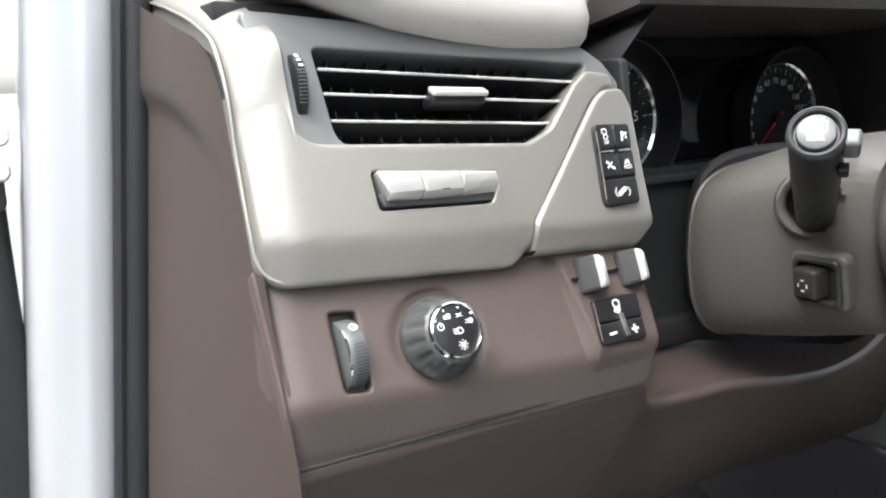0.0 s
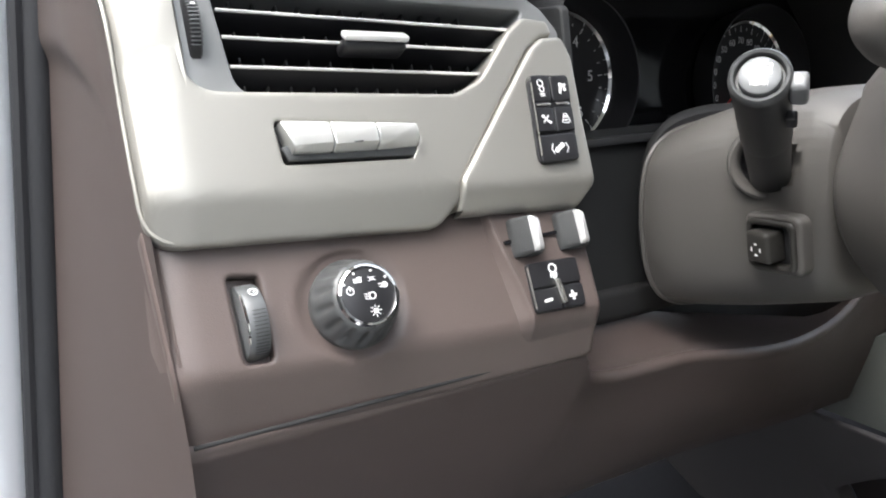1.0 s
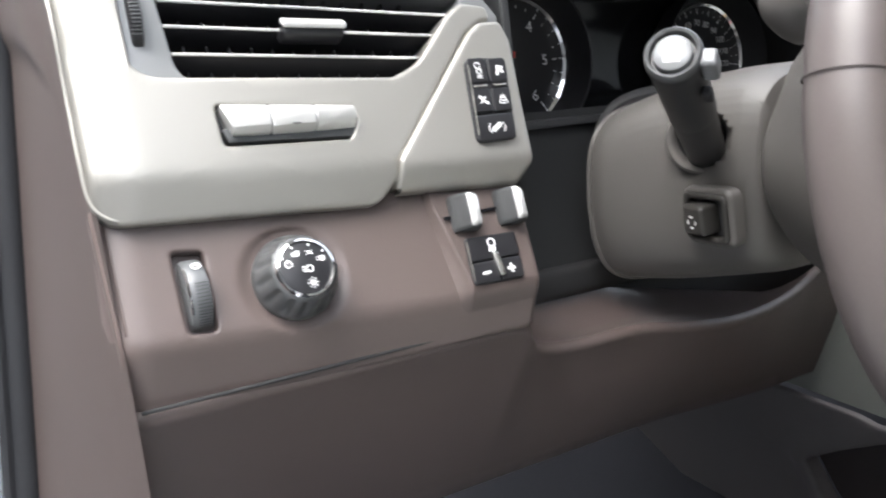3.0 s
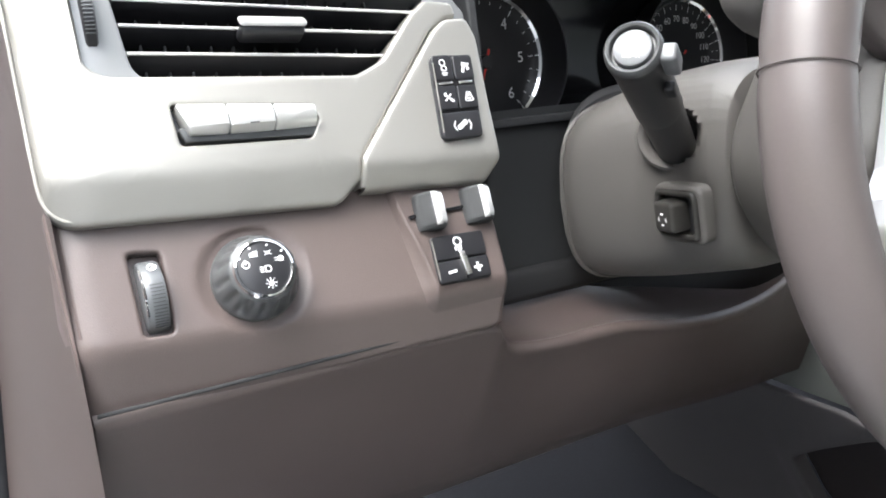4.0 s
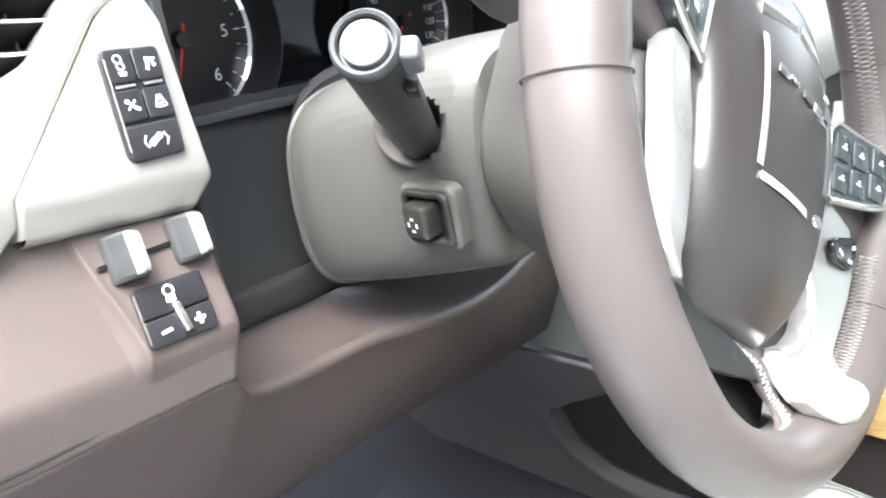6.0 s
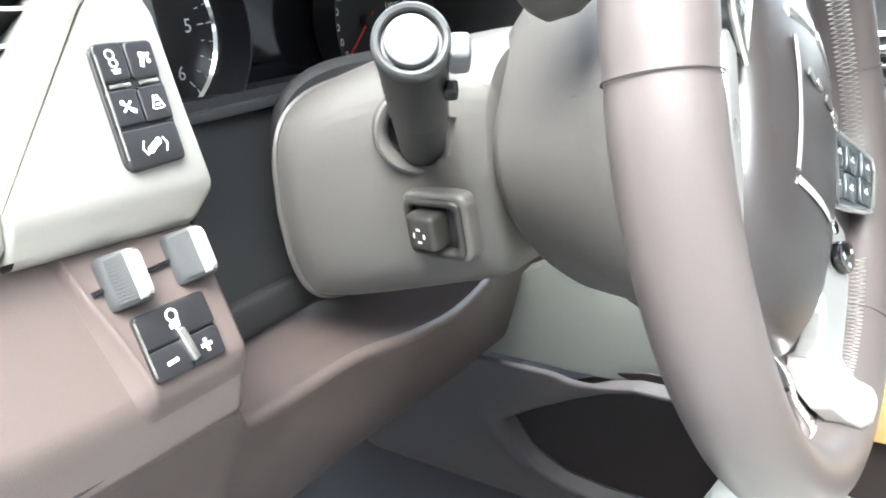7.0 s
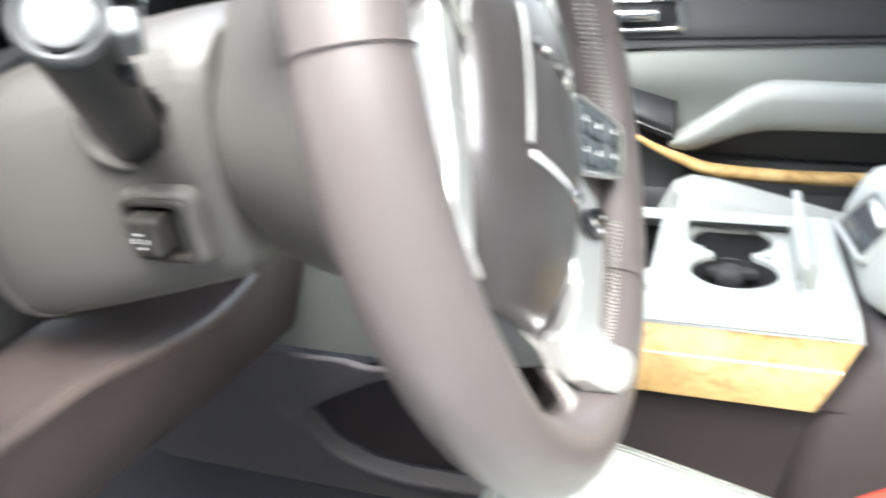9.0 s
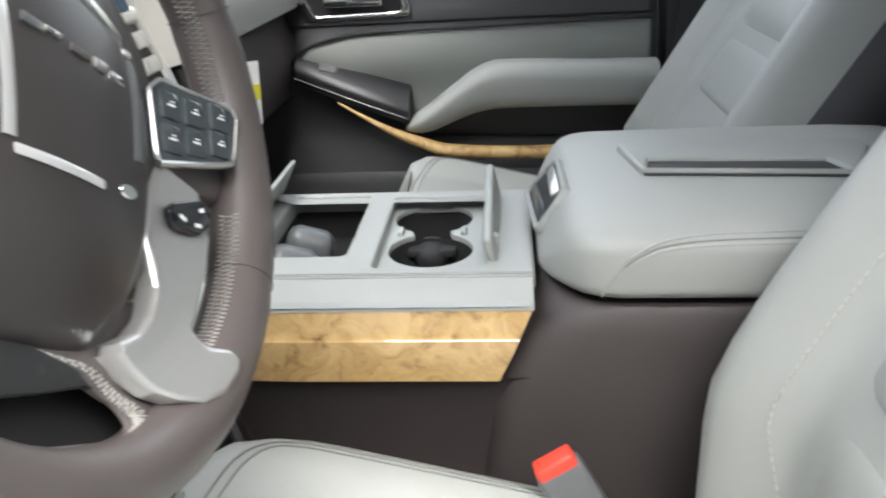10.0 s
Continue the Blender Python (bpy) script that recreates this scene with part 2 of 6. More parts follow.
def lathe(profile, m, n=40, squash=None):
    """Turned form round the local z axis; the profile is radius and height."""
    bm = bmesh.new()
    rings = []
    for r, h in profile:
        if r < 1e-6:
            rings.append([bm.verts.new((0, 0, h))])
        else:
            rings.append([bm.verts.new((r * math.cos(2 * math.pi * i / n), r * math.sin(2 * math.pi * i / n), h)) for i in range(n)])
    for a, b in zip(rings, rings[1:]):
        for i in range(n):
            j = (i + 1) % n
            q = [a[i % len(a)], a[j % len(a)], b[j % len(b)], b[i % len(b)]]
            q = list(dict.fromkeys(q))
            if len(q) > 2:
                bm.faces.new(q)
    bm.transform(m)
    return bm


def loft(rings, ring_closed=True, caps=True, long_closed=False):
    """A skin over rows of points that all have the same number."""
    bm = bmesh.new()
    vs = [[bm.verts.new(p) for p in ring] for ring in rings]
    k = len(vs[0])
    pairs = list(zip(vs, vs[1:])) + ([(vs[-1], vs[0])] if long_closed else [])
    for a, b in pairs:
        for i in range(k if ring_closed else k - 1):
            j = (i + 1) % k
            bm.faces.new((a[i], a[j], b[j], b[i]))
    if caps and ring_closed and not long_closed:
        bm.faces.new(vs[0])
        bm.faces.new(vs[-1][::-1])
    return bm


def tube(path, radius, n=10, closed=False, flat=1.0, up=(0, 0, 1)):
    """A swept tube; radius is a number or one for each point; flat scales it along up."""
    path = [Vector(p) for p in path]
    k = len(path)
    rings = []
    for i, p in enumerate(path):
        a = path[i - 1] if (i or closed) else path[i]
        b = path[(i + 1) % k] if (i < k - 1 or closed) else path[i]
        t = (b - a).normalized()
        s = t.cross(Vector(up))
        s = s.normalized() if s.length > 1e-4 else Vector((1, 0, 0))
        q = s.cross(t).normalized()
        r = radius[i] if isinstance(radius, (list, tuple)) else radius
        rings.append([p + s * r * math.cos(2 * math.pi * j / n) + q * r * flat * math.sin(2 * math.pi * j / n) for j in range(n)])
    return loft(rings, True, not closed, closed)


def spline(pts, n=8, closed=False):
    """Points along a smooth curve through pts."""
    pts = [Vector(p) for p in pts]
    k, out = len(pts), []
    for i in range(k if closed else k - 1):
        p0 = pts[i - 1] if (i or closed) else pts[0]
        p1, p2 = pts[i], pts[(i + 1) % k]
        p3 = pts[(i + 2) % k] if (i + 2 < k or closed) else pts[-1]
        for j in range(n):
            t = j / n
            out.append(0.5 * (2 * p1 + (p2 - p0) * t + (2 * p0 - 5 * p1 + 4 * p2 - p3) * t * t + (3 * p1 - p0 - 3 * p2 + p3) * t ** 3))
    if not closed:
        out.append(pts[-1])
    return out


def superring(cx, cy, a, b, e=4.0, n=40):
    """Points of a rounded-square ring."""
    out = []
    for i in range(n):
        t = 2 * math.pi * i / n
        c, s = math.cos(t), math.sin(t)
        out.append((cx + a * math.copysign(abs(c) ** (2 / e), c), cy + b * math.copysign(abs(s) ** (2 / e), s)))
    return out


def lettering(text, size, m, material, parent, name="lettering", spacing=1.0):
    """Raised print in the built-in font, as a mesh."""
    cu = bpy.data.curves.new("t", "FONT")
    cu.body, cu.size, cu.extrude, cu.align_x, cu.align_y = text, size, 0.00008, "CENTER", "CENTER"
    cu.space_character = spacing
    tmp = bpy.data.objects.new("t", cu)
    me = bpy.data.meshes.new_from_object(tmp)
    bpy.data.objects.remove(tmp)
    me.transform(m)
    me.materials.clear()
    me.materials.append(material)
    ob = new(name, me)
    ob.parent = parent
    return ob


def smooth(x, a, b):
    t = max(0.0, min(1.0, (x - a) / (b - a)))
    return t * t * (3 - 2 * t)


def dashes(path, radius, length=0.004, gap=0.0018):
    """A run of single stitches along a path."""
    path = [Vector(p) for p in path]
    out, run = [], 0.0
    total = [0.0]
    for a, b in zip(path, path[1:]):
        total.append(total[-1] + (b - a).length)

    def at(d):
        for k in range(len(path) - 1):
            if d <= total[k + 1]:
                f = (d - total[k]) / max(1e-9, total[k + 1] - total[k])
                return path[k].lerp(path[k + 1], f)
        return path[-1]
    while run + length < total[-1]:
        out.append(tube([at(run), at(run + length * 0.5), at(run + length)], [radius * 0.7, radius, radius * 0.7], 5))
        run += length + gap
    return merge(*out)


def mark(shapes, m, parent, name="symbol", material=None):
    """A printed symbol of thin plates: ('bar', x, y, w, h, turn), ('ring', x, y, r, thick), ('disc', x, y, r)."""
    last = None
    for s in shapes:
        if s[0] == "bar":
            bm = box(s[3], s[4], 0.00016, pose(s[1], s[2], 0, 0, 0, s[5] if len(s) > 5 else 0), 0)
        elif s[0] == "disc":
            bm = lathe([(0, 0.0001), (s[3], 0.0001), (s[3], -0.0001), (0, -0.0001)], pose(s[1], s[2], 0), 14)
        else:
            ro, ri = s[3], s[3] - s[4]
            bm = lathe([(ri, -0.0001), (ri, 0.0001), (ro, 0.0001), (ro, -0.0001), (ri, -0.0001)], pose(s[1], s[2], 0), 16)
        bm.transform(m)
        last = part(name, bm, material or WHITE, parent)
    return last


# ---- setting ----
# Ground isn't in view; made pale so that it bounces light upward.
bm = bmesh.new()
bmesh.ops.create_grid(bm, x_segments=2, y_segments=2, size=400)
tagged(part("ground", bm, BOUNCE_GROUND), "unseen ground, kept pale to bounce light up into the car", "ground", kind="structure")

bm = loft([[(x, y, z) for x, z in ((-0.86, 0.66), (-0.80, 0.62), (-0.3, 0.62), (-0.16, 0.70), (0.16, 0.70), (0.3, 0.62), (0.80, 0.62), (0.86, 0.66))]
           for y in (-2.6, -0.6, 0.38)] + [[(x, 0.76, z) for x, z in ((-0.86, 1.0), (-0.80, 1.0), (-0.3, 1.0), (-0.16, 1.0), (0.16, 1.0), (0.3, 1.0), (0.80, 1.0), (0.86, 1.0))]], False)
tagged(part("floor", bm, CARPET), "dark charcoal carpet of the footwells", "floor", kind="structure")

# Roof is out of view; its front edge is set to balance sky light.
roof = box(1.5, 2.40, 0.05, pose(0, -1.37, 1.90), 0.02)
# Windscreen pillars, out of view, added to block some of the sky.
for side, name in ((-1, "unseen_pillar_left"), (1, "unseen_pillar_right")):
    post = loft([[(side * x, y, z) for x, y, z in ((a, b, c), (a - 0.055, b + 0.05, c), (a + 0.03, b + 0.11, c), (a + 0.07, b + 0.03, c))] for a, b, c in ((0.845, 0.40, 1.44), (0.775, 0.14, 1.67), (0.705, -0.20, 1.89))])
    tagged(part(name, post, HEADLINER), "unseen windscreen pillar added to block sky light", "car pillar", kind="structure")
tagged(part("ceiling", roof, HEADLINER), "unseen light fabric headliner under the roof", "ceiling", kind="structure")


def side_wall(s, name, label, y0, y1):
    """Body side below and above the windows."""
    bms = [box(0.05, y1 - y0, 0.68, pose(s * 0.93, (y0 + y1) / 2, 0.83), 0.01)]
    return tagged(part(name, merge(*bms), PAINT), label, "car body", kind="structure")


# Unseen wall, made up to cut low sky light from the left.
tagged(part("unseen_wall", box(0.2, 30, 3.5, pose(-3.1, 0, 1.75), 0.01), WALL_GREY), "unseen grey wall added to block low sky light", "wall", kind="structure")
side_wall(1, "wall_right", "silver body side outside the passenger door", -2.6, 0.9)
side_wall(-1, "wall_left_rear", "silver body side behind the open driver door", -2.6, -0.95)
# Dark glass out of view, added to cut light and reflections from behind.
for side, y0 in ((1, -0.80), (-1, -0.95)):
    bm = box(0.012, y0 + 2.6, 0.74, pose(side * 0.83, (y0 - 2.6) / 2, 1.52, 0, side * -11, 0), 0.004)
    tagged(part("unseen_glass_right" if side > 0 else "unseen_glass_left", bm, GLOSS), "unseen dark glass added to keep the rear cabin dark", "car window", kind="structure")
tagged(part("wall_rear", box(1.9, 0.06, 1.3, pose(0, -2.62, 1.2), 0.02), GREY_DARK), "dark rear end of the cabin", "car body", kind="structure")
tagged(part("wall_front", box(1.86, 0.06, 1.0, pose(0, 0.95, 0.9), 0.02), BLACK_SOFT), "dark firewall in front of the dashboard", "firewall", kind="structure")


# ---- driver door frame ----
frame_thing = thing("door_frame", "silver painted door pillar with black rubber weatherstrip beside the dashboard", "door frame")


def pillar_x(x, z):
    return x + 0.105 * (z - 1.24)


rows = []
for z in [0.62 + 0.04 * i for i in range(23)]:
    k = pillar_x(0, z)
    rows.append([(k + x, y, z) for x, y in ((-0.922, 0.206), (-0.932, 0.200), (-0.945, 0.200), (-0.962, 0.204), (-0.972, 0.213), (-0.976, 0.228), (-0.974, 0.40), (-0.90, 0.40), (-0.90, 0.25))])
part("pillar", loft(rows), PAINT, frame_thing, "pale silver painted metal pillar")
seal = []
for z in [0.62 + 0.04 * i for i in range(23)]:
    seal.append((pillar_x(-0.911, z), 0.203, z))
part("weatherstrip", tube(seal, 0.0105, 12, up=(0, 1, 0)), RUBBER, frame_thing, "black rubber weatherstrip")
part("weatherstrip_lip", tube([(p[0] - 0.011, p[1] - 0.004, p[2]) for p in seal], 0.0045, 8, up=(0, 1, 0)), RUBBER, frame_thing, "thin black sealing lip")
part("trim_lip", tube([(p[0] + 0.012, p[1] + 0.003, p[2]) for p in seal], 0.004, 8, up=(0, 1, 0)), BROWN_DARK, frame_thing)
part("sill", box(0.10, 1.5, 0.10, pose(-0.93, -0.55, 0.60), 0.02, 3), PAINT, frame_thing, "painted door sill")

door_driver = thing("driver_door", "open silver driver door with dark hinge and bolts", "car door")
part("door_edge", box(0.10, 0.07, 1.30, pose(-1.032, 0.335, 1.17), 0.012, 3), BLACK_SOFT, door_driver, "black door edge beside the pillar")
# Out of view; swung this far to block low light on the end cap.
part("door_panel", box(1.0, 0.07, 0.90, pose(-1.520, 0.150, 0.98, 0, 0, 22), 0.03, 3), BROWN_DARK, door_driver, "dark brown inner side of the door")
for z in (0.92, 1.318):
    hinge = part("hinge", box(0.05, 0.03, 0.085, pose(-1.006, 0.300, z), 0.006), BLACK, door_driver)
    for dz in (-0.0125, 0.0125):
        part("bolt", lathe([(0, 0.008), (0.006, 0.008), (0.008, 0.005), (0.008, 0), (0, 0)], pose(-0.981 - 0.1 * (0.0125 - dz), 0.286, z + dz, 90, 0, 0), 16), BRIGHT, hinge, "bright round bolt")


# ---- dashboard ----
dash = thing("dashboard", "brown and silver dashboard with vent, switches and knee panel", "dashboard")
MA = axes((0, 0.012, 1.264), (1, 0, 0), (0, 0.36, 1))
MB = axes((0, 0.0, 1.2), (1, 0, 0), (0, 0.5, 1))


def va(z):
    return (z - 1.264) * 1.0628


def vb(z):
    return (z - 1.2) * 1.118


def onA(x, z, w=0.0):
    return MA @ Matrix.Translation((x, va(z), w))


def onB(x, z, w=0.0):
    return MB @ Matrix.Translation((x, vb(z), w))


def A(*pts):
    return [(x, va(z)) for x, z in pts]


def B(*pts):
    return [(x, vb(z)) for x, z in pts]


# silver bezel with its vent opening
outer = rounded(A((-0.8772, 1.2622), (-0.7270, 1.2532), (-0.7130, 1.2650), (-0.7125, 1.2745), (-0.6490, 1.3440), (-0.6375, 1.3505), (-0.6275, 1.3518), (-0.6290, 1.3605), (-0.6480, 1.3630), (-0.6600, 1.3550),
                  (-0.6860, 1.3285), (-0.7040, 1.3212), (-0.8495, 1.3298), (-0.8495, 1.3620), (-0.8775, 1.3620)),
                [0.016, 0.014, 0.006, 0.006, 0.012, 0.006, 0.002, 0.004, 0.010, 0.012, 0.016, 0.014, 0.018, 0.002, 0.002], 7)
strip_hole = rounded(A((-0.8100, 1.2918), (-0.7390, 1.2890), (-0.7325, 1.2985), (-0.7345, 1.3068), (-0.8115, 1.3135)), 0.003, 4)


def bezel_form(u, v):
    lower = max(0.0, va(1.2840 - 0.060 * (u + 0.847)) - v)
    w = -34 * min(lower, 0.0060) ** 2 - 0.42 * max(0.0, lower - 0.0060)
    left = max(0.0, -0.852 - u)
    return w - 11 * left * left


part("side_bezel", panel(outer, MA, bezel_form, [strip_hole], r=0.0024, depth=0.016, hole_r=0.0012, hole_depth=0.014, step=0.005), SILVER, dash, "champagne silver painted bezel")

# silver arm of the bezel that sweeps over the end cap
ARM_IN = [(-0.8495, 0.0204, 1.285), (-0.8495, 0.0290, 1.31), (-0.8495, 0.0394, 1.34), (-0.8495, 0.0466, 1.36), (-0.8500, 0.0550, 1.383), (-0.8540, 0.0700, 1.394), (-0.8580, 0.1000, 1.4065), (-0.8620, 0.1500, 1.416), (-0.8660, 0.2200, 1.424), (-0.8720, 0.3400, 1.432)]
ARM_OUT = [(-0.8775, 0.0270, 1.283), (-0.8775, 0.0356, 1.3082), (-0.8775, 0.0460, 1.3376), (-0.8775, 0.0530, 1.3576), (-0.8785, 0.0660, 1.3800), (-0.8790, 0.0850, 1.3890), (-0.8800, 0.1200, 1.3990), (-0.8830, 0.1900, 1.4130), (-0.8860, 0.2600, 1.4210), (-0.8920, 0.3600, 1.4300)]
arm_in, arm_out = spline(ARM_IN, 6), spline(ARM_OUT, 6)
rows = []
for i, (p, q) in enumerate(zip(arm_out, arm_in)):
    t = (arm_in[min(i + 1, len(arm_in) - 1)] - arm_in[max(i - 1, 0)]).normalized()
    n = Vector((0, -t.z, t.y))
    sink = 0.0030 * (1 - smooth(i, 0, 12))
    swell = 0.0034 * smooth(i, 8, 20)
    row = [p - n * 0.010, p - n * (0.0012 + sink)]
    for k in (0.06, 0.14, 0.26, 0.42, 0.6, 0.78, 0.92):
        row.append(p.lerp(q, k) + n * (swell * math.sin(math.pi * k ** 0.75) ** 0.7 - sink))
    rows.append(row + [q + n * (0.0004 - sink), q - n * 0.0012 + Vector((0.0012, 0, 0)), q - n * 0.012 + Vector((0.0012, 0, 0))])
part("bezel_arm", loft(rows), SILVER, dash, "silver arm of the bezel over the end cap", 0.9)
part("bezel_piping", tube(spline([(-0.8600, 0.0225, 1.2600), (-0.8705, 0.0235, 1.2620), (-0.8776, 0.0280, 1.2710), (-0.8788, 0.0340, 1.29), (-0.8788, 0.0460, 1.325)] + [(x - 0.0014, y + 0.001, z) for x, y, z in ARM_OUT[3:]], 6), 0.0011, 8, up=(1, 0, 0)), SILVER, dash, "thin bright edge line")

# end cap facing the door
rows = []
for i in range(41):
    s = i / 40
    y = 0.026 + 0.174 * s
    x = -0.8755 - 0.030 * s
    top = float(np.interp(y + 0.013 * (1 - s), [p[1] for p in ARM_OUT[2:]], [p[2] - 0.0015 for p in ARM_OUT[2:]]))
    pts = []
    for j in range(91):
        z = 0.92 + (top - 0.92) * j / 90
        crease = float(np.interp(y, [0.050, 0.060, 0.068, 0.080, 0.108, 0.135, 0.190], [1.270, 1.295, 1.3175, 1.333, 1.345, 1.352, 1.356]))
        bulge = 0.0055 * smooth(z, crease - 0.012, crease + 0.006) * smooth(y, 0.060, 0.120)
        yy = y + 0.36 * (z - 1.264) * (1 - s) + (0.25 * max(0, 1.17 - z)) * (1 - s)
        pts.append((x - bulge + 0.105 * (z - 1.24) * s, yy, z))
    rows.append(pts)
part("end_cap", loft(rows, False), BROWN_SHADED, dash, "brown end cap beside the door seal")

# vent
vent = part("vent_surround", panel(rounded(A((-0.8540, 1.3300), (-0.8380, 1.3245), (-0.7030, 1.3165), (-0.6830, 1.3245), (-0.6570, 1.3510), (-0.6400, 1.3560), (-0.6200, 1.3480), (-0.6180, 1.3560), (-0.6280, 1.3700), (-0.6430, 1.3800), (-0.8500, 1.4000), (-0.8660, 1.4010)), [0.01, 0.012, 0.014, 0.02, 0.02, 0.01, 0.004, 0.006, 0.02, 0.01, 0.004, 0.004], 6),
                                   MA @ Matrix.Translation((0, 0, -0.0055)), None,
                                   [rounded(A((-0.8245, 1.3280), (-0.7040, 1.3205), (-0.6860, 1.3278), (-0.6600, 1.3542), (-0.6480, 1.3620), (-0.6420, 1.3690), (-0.8298, 1.3812)), [0.014, 0.014, 0.02, 0.012, 0.008, 0.003, 0.004], 8)],
                                   r=0.0016, depth=0.012, hole_depth=0.03), VENT_GREY, dash, "silver grey vent surround")
part("duct", panel(rounded(A((-0.850, 1.315), (-0.640, 1.310), (-0.630, 1.39), (-0.85, 1.40)), 0.004), MA @ Matrix.Translation((0, 0, -0.040))), BLACK_SOFT, vent, "dark air duct")


def slat(z0, z1, x0, x1):
    rows = []
    for s in (0, 1):
        x, z = (x0, z0) if s == 0 else (x1, z1)
        base = onA(x, z, -0.009)
        ring = [(0, 0.0011, 0.0), (0, 0.0006, 0.0012), (0, -0.0006, 0.0012), (0, -0.0011, 0.0), (0, -0.0050, -0.020), (0, -0.0028, -0.020)]
        rows.append([base @ Vector(q) for q in ring])
    return loft(rows)


for x0, z0, x1, z1 in ((-0.8275, 1.3696, -0.649, 1.3572), (-0.8270, 1.3563, -0.665, 1.3456), (-0.8255, 1.3419, -0.680, 1.3328)):
    s = part("slat", slat(z0, z1, x0, x1), BLACK, vent, "thin black louvre with a pale front edge")
    part("slat_edge", tube([onA(x0, z0 + 0.0002, -0.0066).translation, onA(x1, z1 + 0.0002, -0.0066).translation], 0.0009, 6), BRIGHT, s)
for i in range(12):
    x = -0.815 + 0.0125 * i
    part("guide_vane", box(0.0012, 0.062, 0.016, onA(x, 1.351, -0.031), 0), GREY_DARK, vent)
tab = part("vent_tab", box(0.037, 0.0075, 0.014, onA(-0.7480, 1.3485, -0.004) @ pose(0, 0, 0, -8, 0, -3), 0.003, 4), BLACK, vent, "black sliding tab")
part("tab_cap", box(0.038, 0.0075, 0.004, onA(-0.7480, 1.3518, 0.0030) @ pose(0, 0, 0, -50, 0, -3), 0.0018, 4), BRIGHT, tab, "bright silver cap")
wheel_t = part("vent_thumbwheel", lathe([(0, 0.003), (0.017, 0.003), (0.0185, 0.002), (0.0185, -0.002), (0.017, -0.003), (0, -0.003)], onA(-0.8412, 1.3615, -0.0135) @ pose(0, 0, 0, 0, 90, 0), 48), BLACK, vent, "ribbed black thumbwheel")
mark([("disc", 0.0004, 0.0035, 0.0011), ("disc", 0.0006, -0.0002, 0.0012), ("bar", 0.0006, -0.0040, 0.0022, 0.0022)], onA(-0.8414, 1.3720, 0.0018) @ pose(0, 0, 0, -30, 0, 0), wheel_t)
for i in range(14):
    a = math.radians(52 + 6 * i)
    part("rib", box(0.0056, 0.0006, 0.0008, onA(-0.8412, 1.3615, -0.0135) @ pose(0, 0.0187 * math.cos(a), 0.0187 * math.sin(a), math.degrees(a) - 90 + 180, 0, 0), 0), GREY_SWITCH, wheel_t)

# three-button strip
strip = part("button_strip", panel(strip_hole, MA @ Matrix.Translation((0, 0, -0.008)), r=0.0005), BLACK, dash, "black recess of the button strip")
xs = [-0.8090, -0.7840, -0.7590, -0.7345]
for i in range(3):
    o = rounded([(xs[i] + 0.0003 + (0.004 if i == 0 else 0), va(1.2965 - 0.0010 * i)), (xs[i + 1] - 0.0003, va(1.2955 - 0.0010 * i)), (xs[i + 1] - 0.0003 - (0.001 if i == 2 else 0), va(1.3100 - 0.0022 * i)), (xs[i] + 0.0003 - (0.001 if i == 0 else 0), va(1.3122 - 0.0022 * i))], 0.0012, 3)

    def tilt(u, v):
        return -0.30 * max(0, v - va(1.3030)) - 1.9 * max(0, va(1.2985) - v)
    part("button", prism(o, 0.0145, MA @ Matrix.Translation((0, 0, -0.008)), 0.0009, tilt), SATIN_BUTTON, strip, "satin silver push button")
# Dark grey strip paints the shade on the buttons' down-facing side.
part("button_shade", prism(rounded([(xs[0] + 0.002, va(1.2936)), (xs[3] - 0.001, va(1.2905)), (xs[3] + 0.0005, va(1.2980)), (xs[0] - 0.001, va(1.3010))], 0.0012, 3), 0.0075, MA @ Matrix.Translation((0, 0, -0.008)), 0.0009), KNOB, strip, "lower edge of the buttons, shade put into dark grey")
mark([("bar", 0, 0, 0.005, 0.0006)], onA(-0.771, 1.2985, 0.0066), strip, "indicator_line", BLACK)

# switch pod
pod_out = rounded(A((-0.7150, 1.2578), (-0.6300, 1.2525), (-0.6205, 1.2640), (-0.6200, 1.2980), (-0.6182, 1.3380), (-0.6225, 1.3505), (-0.6385, 1.3500), (-0.6480, 1.3440), (-0.7122, 1.2752)), [0.003, 0.008, 0.010, 0.02, 0.012, 0.006, 0.008, 0.012, 0.006], 6)


def pod_form(u, v):
    low = max(0.0, va(1.2740 - 0.040 * (u + 0.711)) - v)
    return 0.0022 - 34 * min(low, 0.0070) ** 2 - 0.75 * max(0.0, low - 0.0070)


part("switch_pod", panel(pod_out, MA, pod_form, r=0.0026, depth=0.03, step=0.004), SILVER, dash, "champagne silver switch pod")
bank = part("switch_bank", prism(rounded(A((-0.6608, 1.2772), (-0.6312, 1.2780), (-0.6268, 1.3268), (-0.6568, 1.3278)), 0.0056, 6), 0.0016, onA(0, 1.264, 0.0022), 0.0006), BLACK, dash, "black switch bank")


def bank_x(s, z):
    k = (z - 1.2775) / 0.050
    a, b = -0.6606 + 0.0040 * k, -0.6313 + 0.0044 * k
    return a + (b - a) * s


for s0, s1, z0, z1 in ((0.02, 0.49, 1.3118, 1.3272), (0.51, 0.98, 1.3115, 1.3266), (0.02, 0.49, 1.2948, 1.3090), (0.51, 0.98, 1.2946, 1.3087), (0.03, 0.97, 1.2778, 1.2932)):
    o = rounded(A((bank_x(s0, z0), z0), (bank_x(s1, z0), z0), (bank_x(s1, z1), z1), (bank_x(s0, z1), z1)), 0.0030 if z1 > 1.32 or z0 < 1.28 else 0.0012, 4)
    part("switch", prism(o, 0.0034, onA(0, 1.264, 0.0022), 0.0010), BLACK, bank, "black push switch")
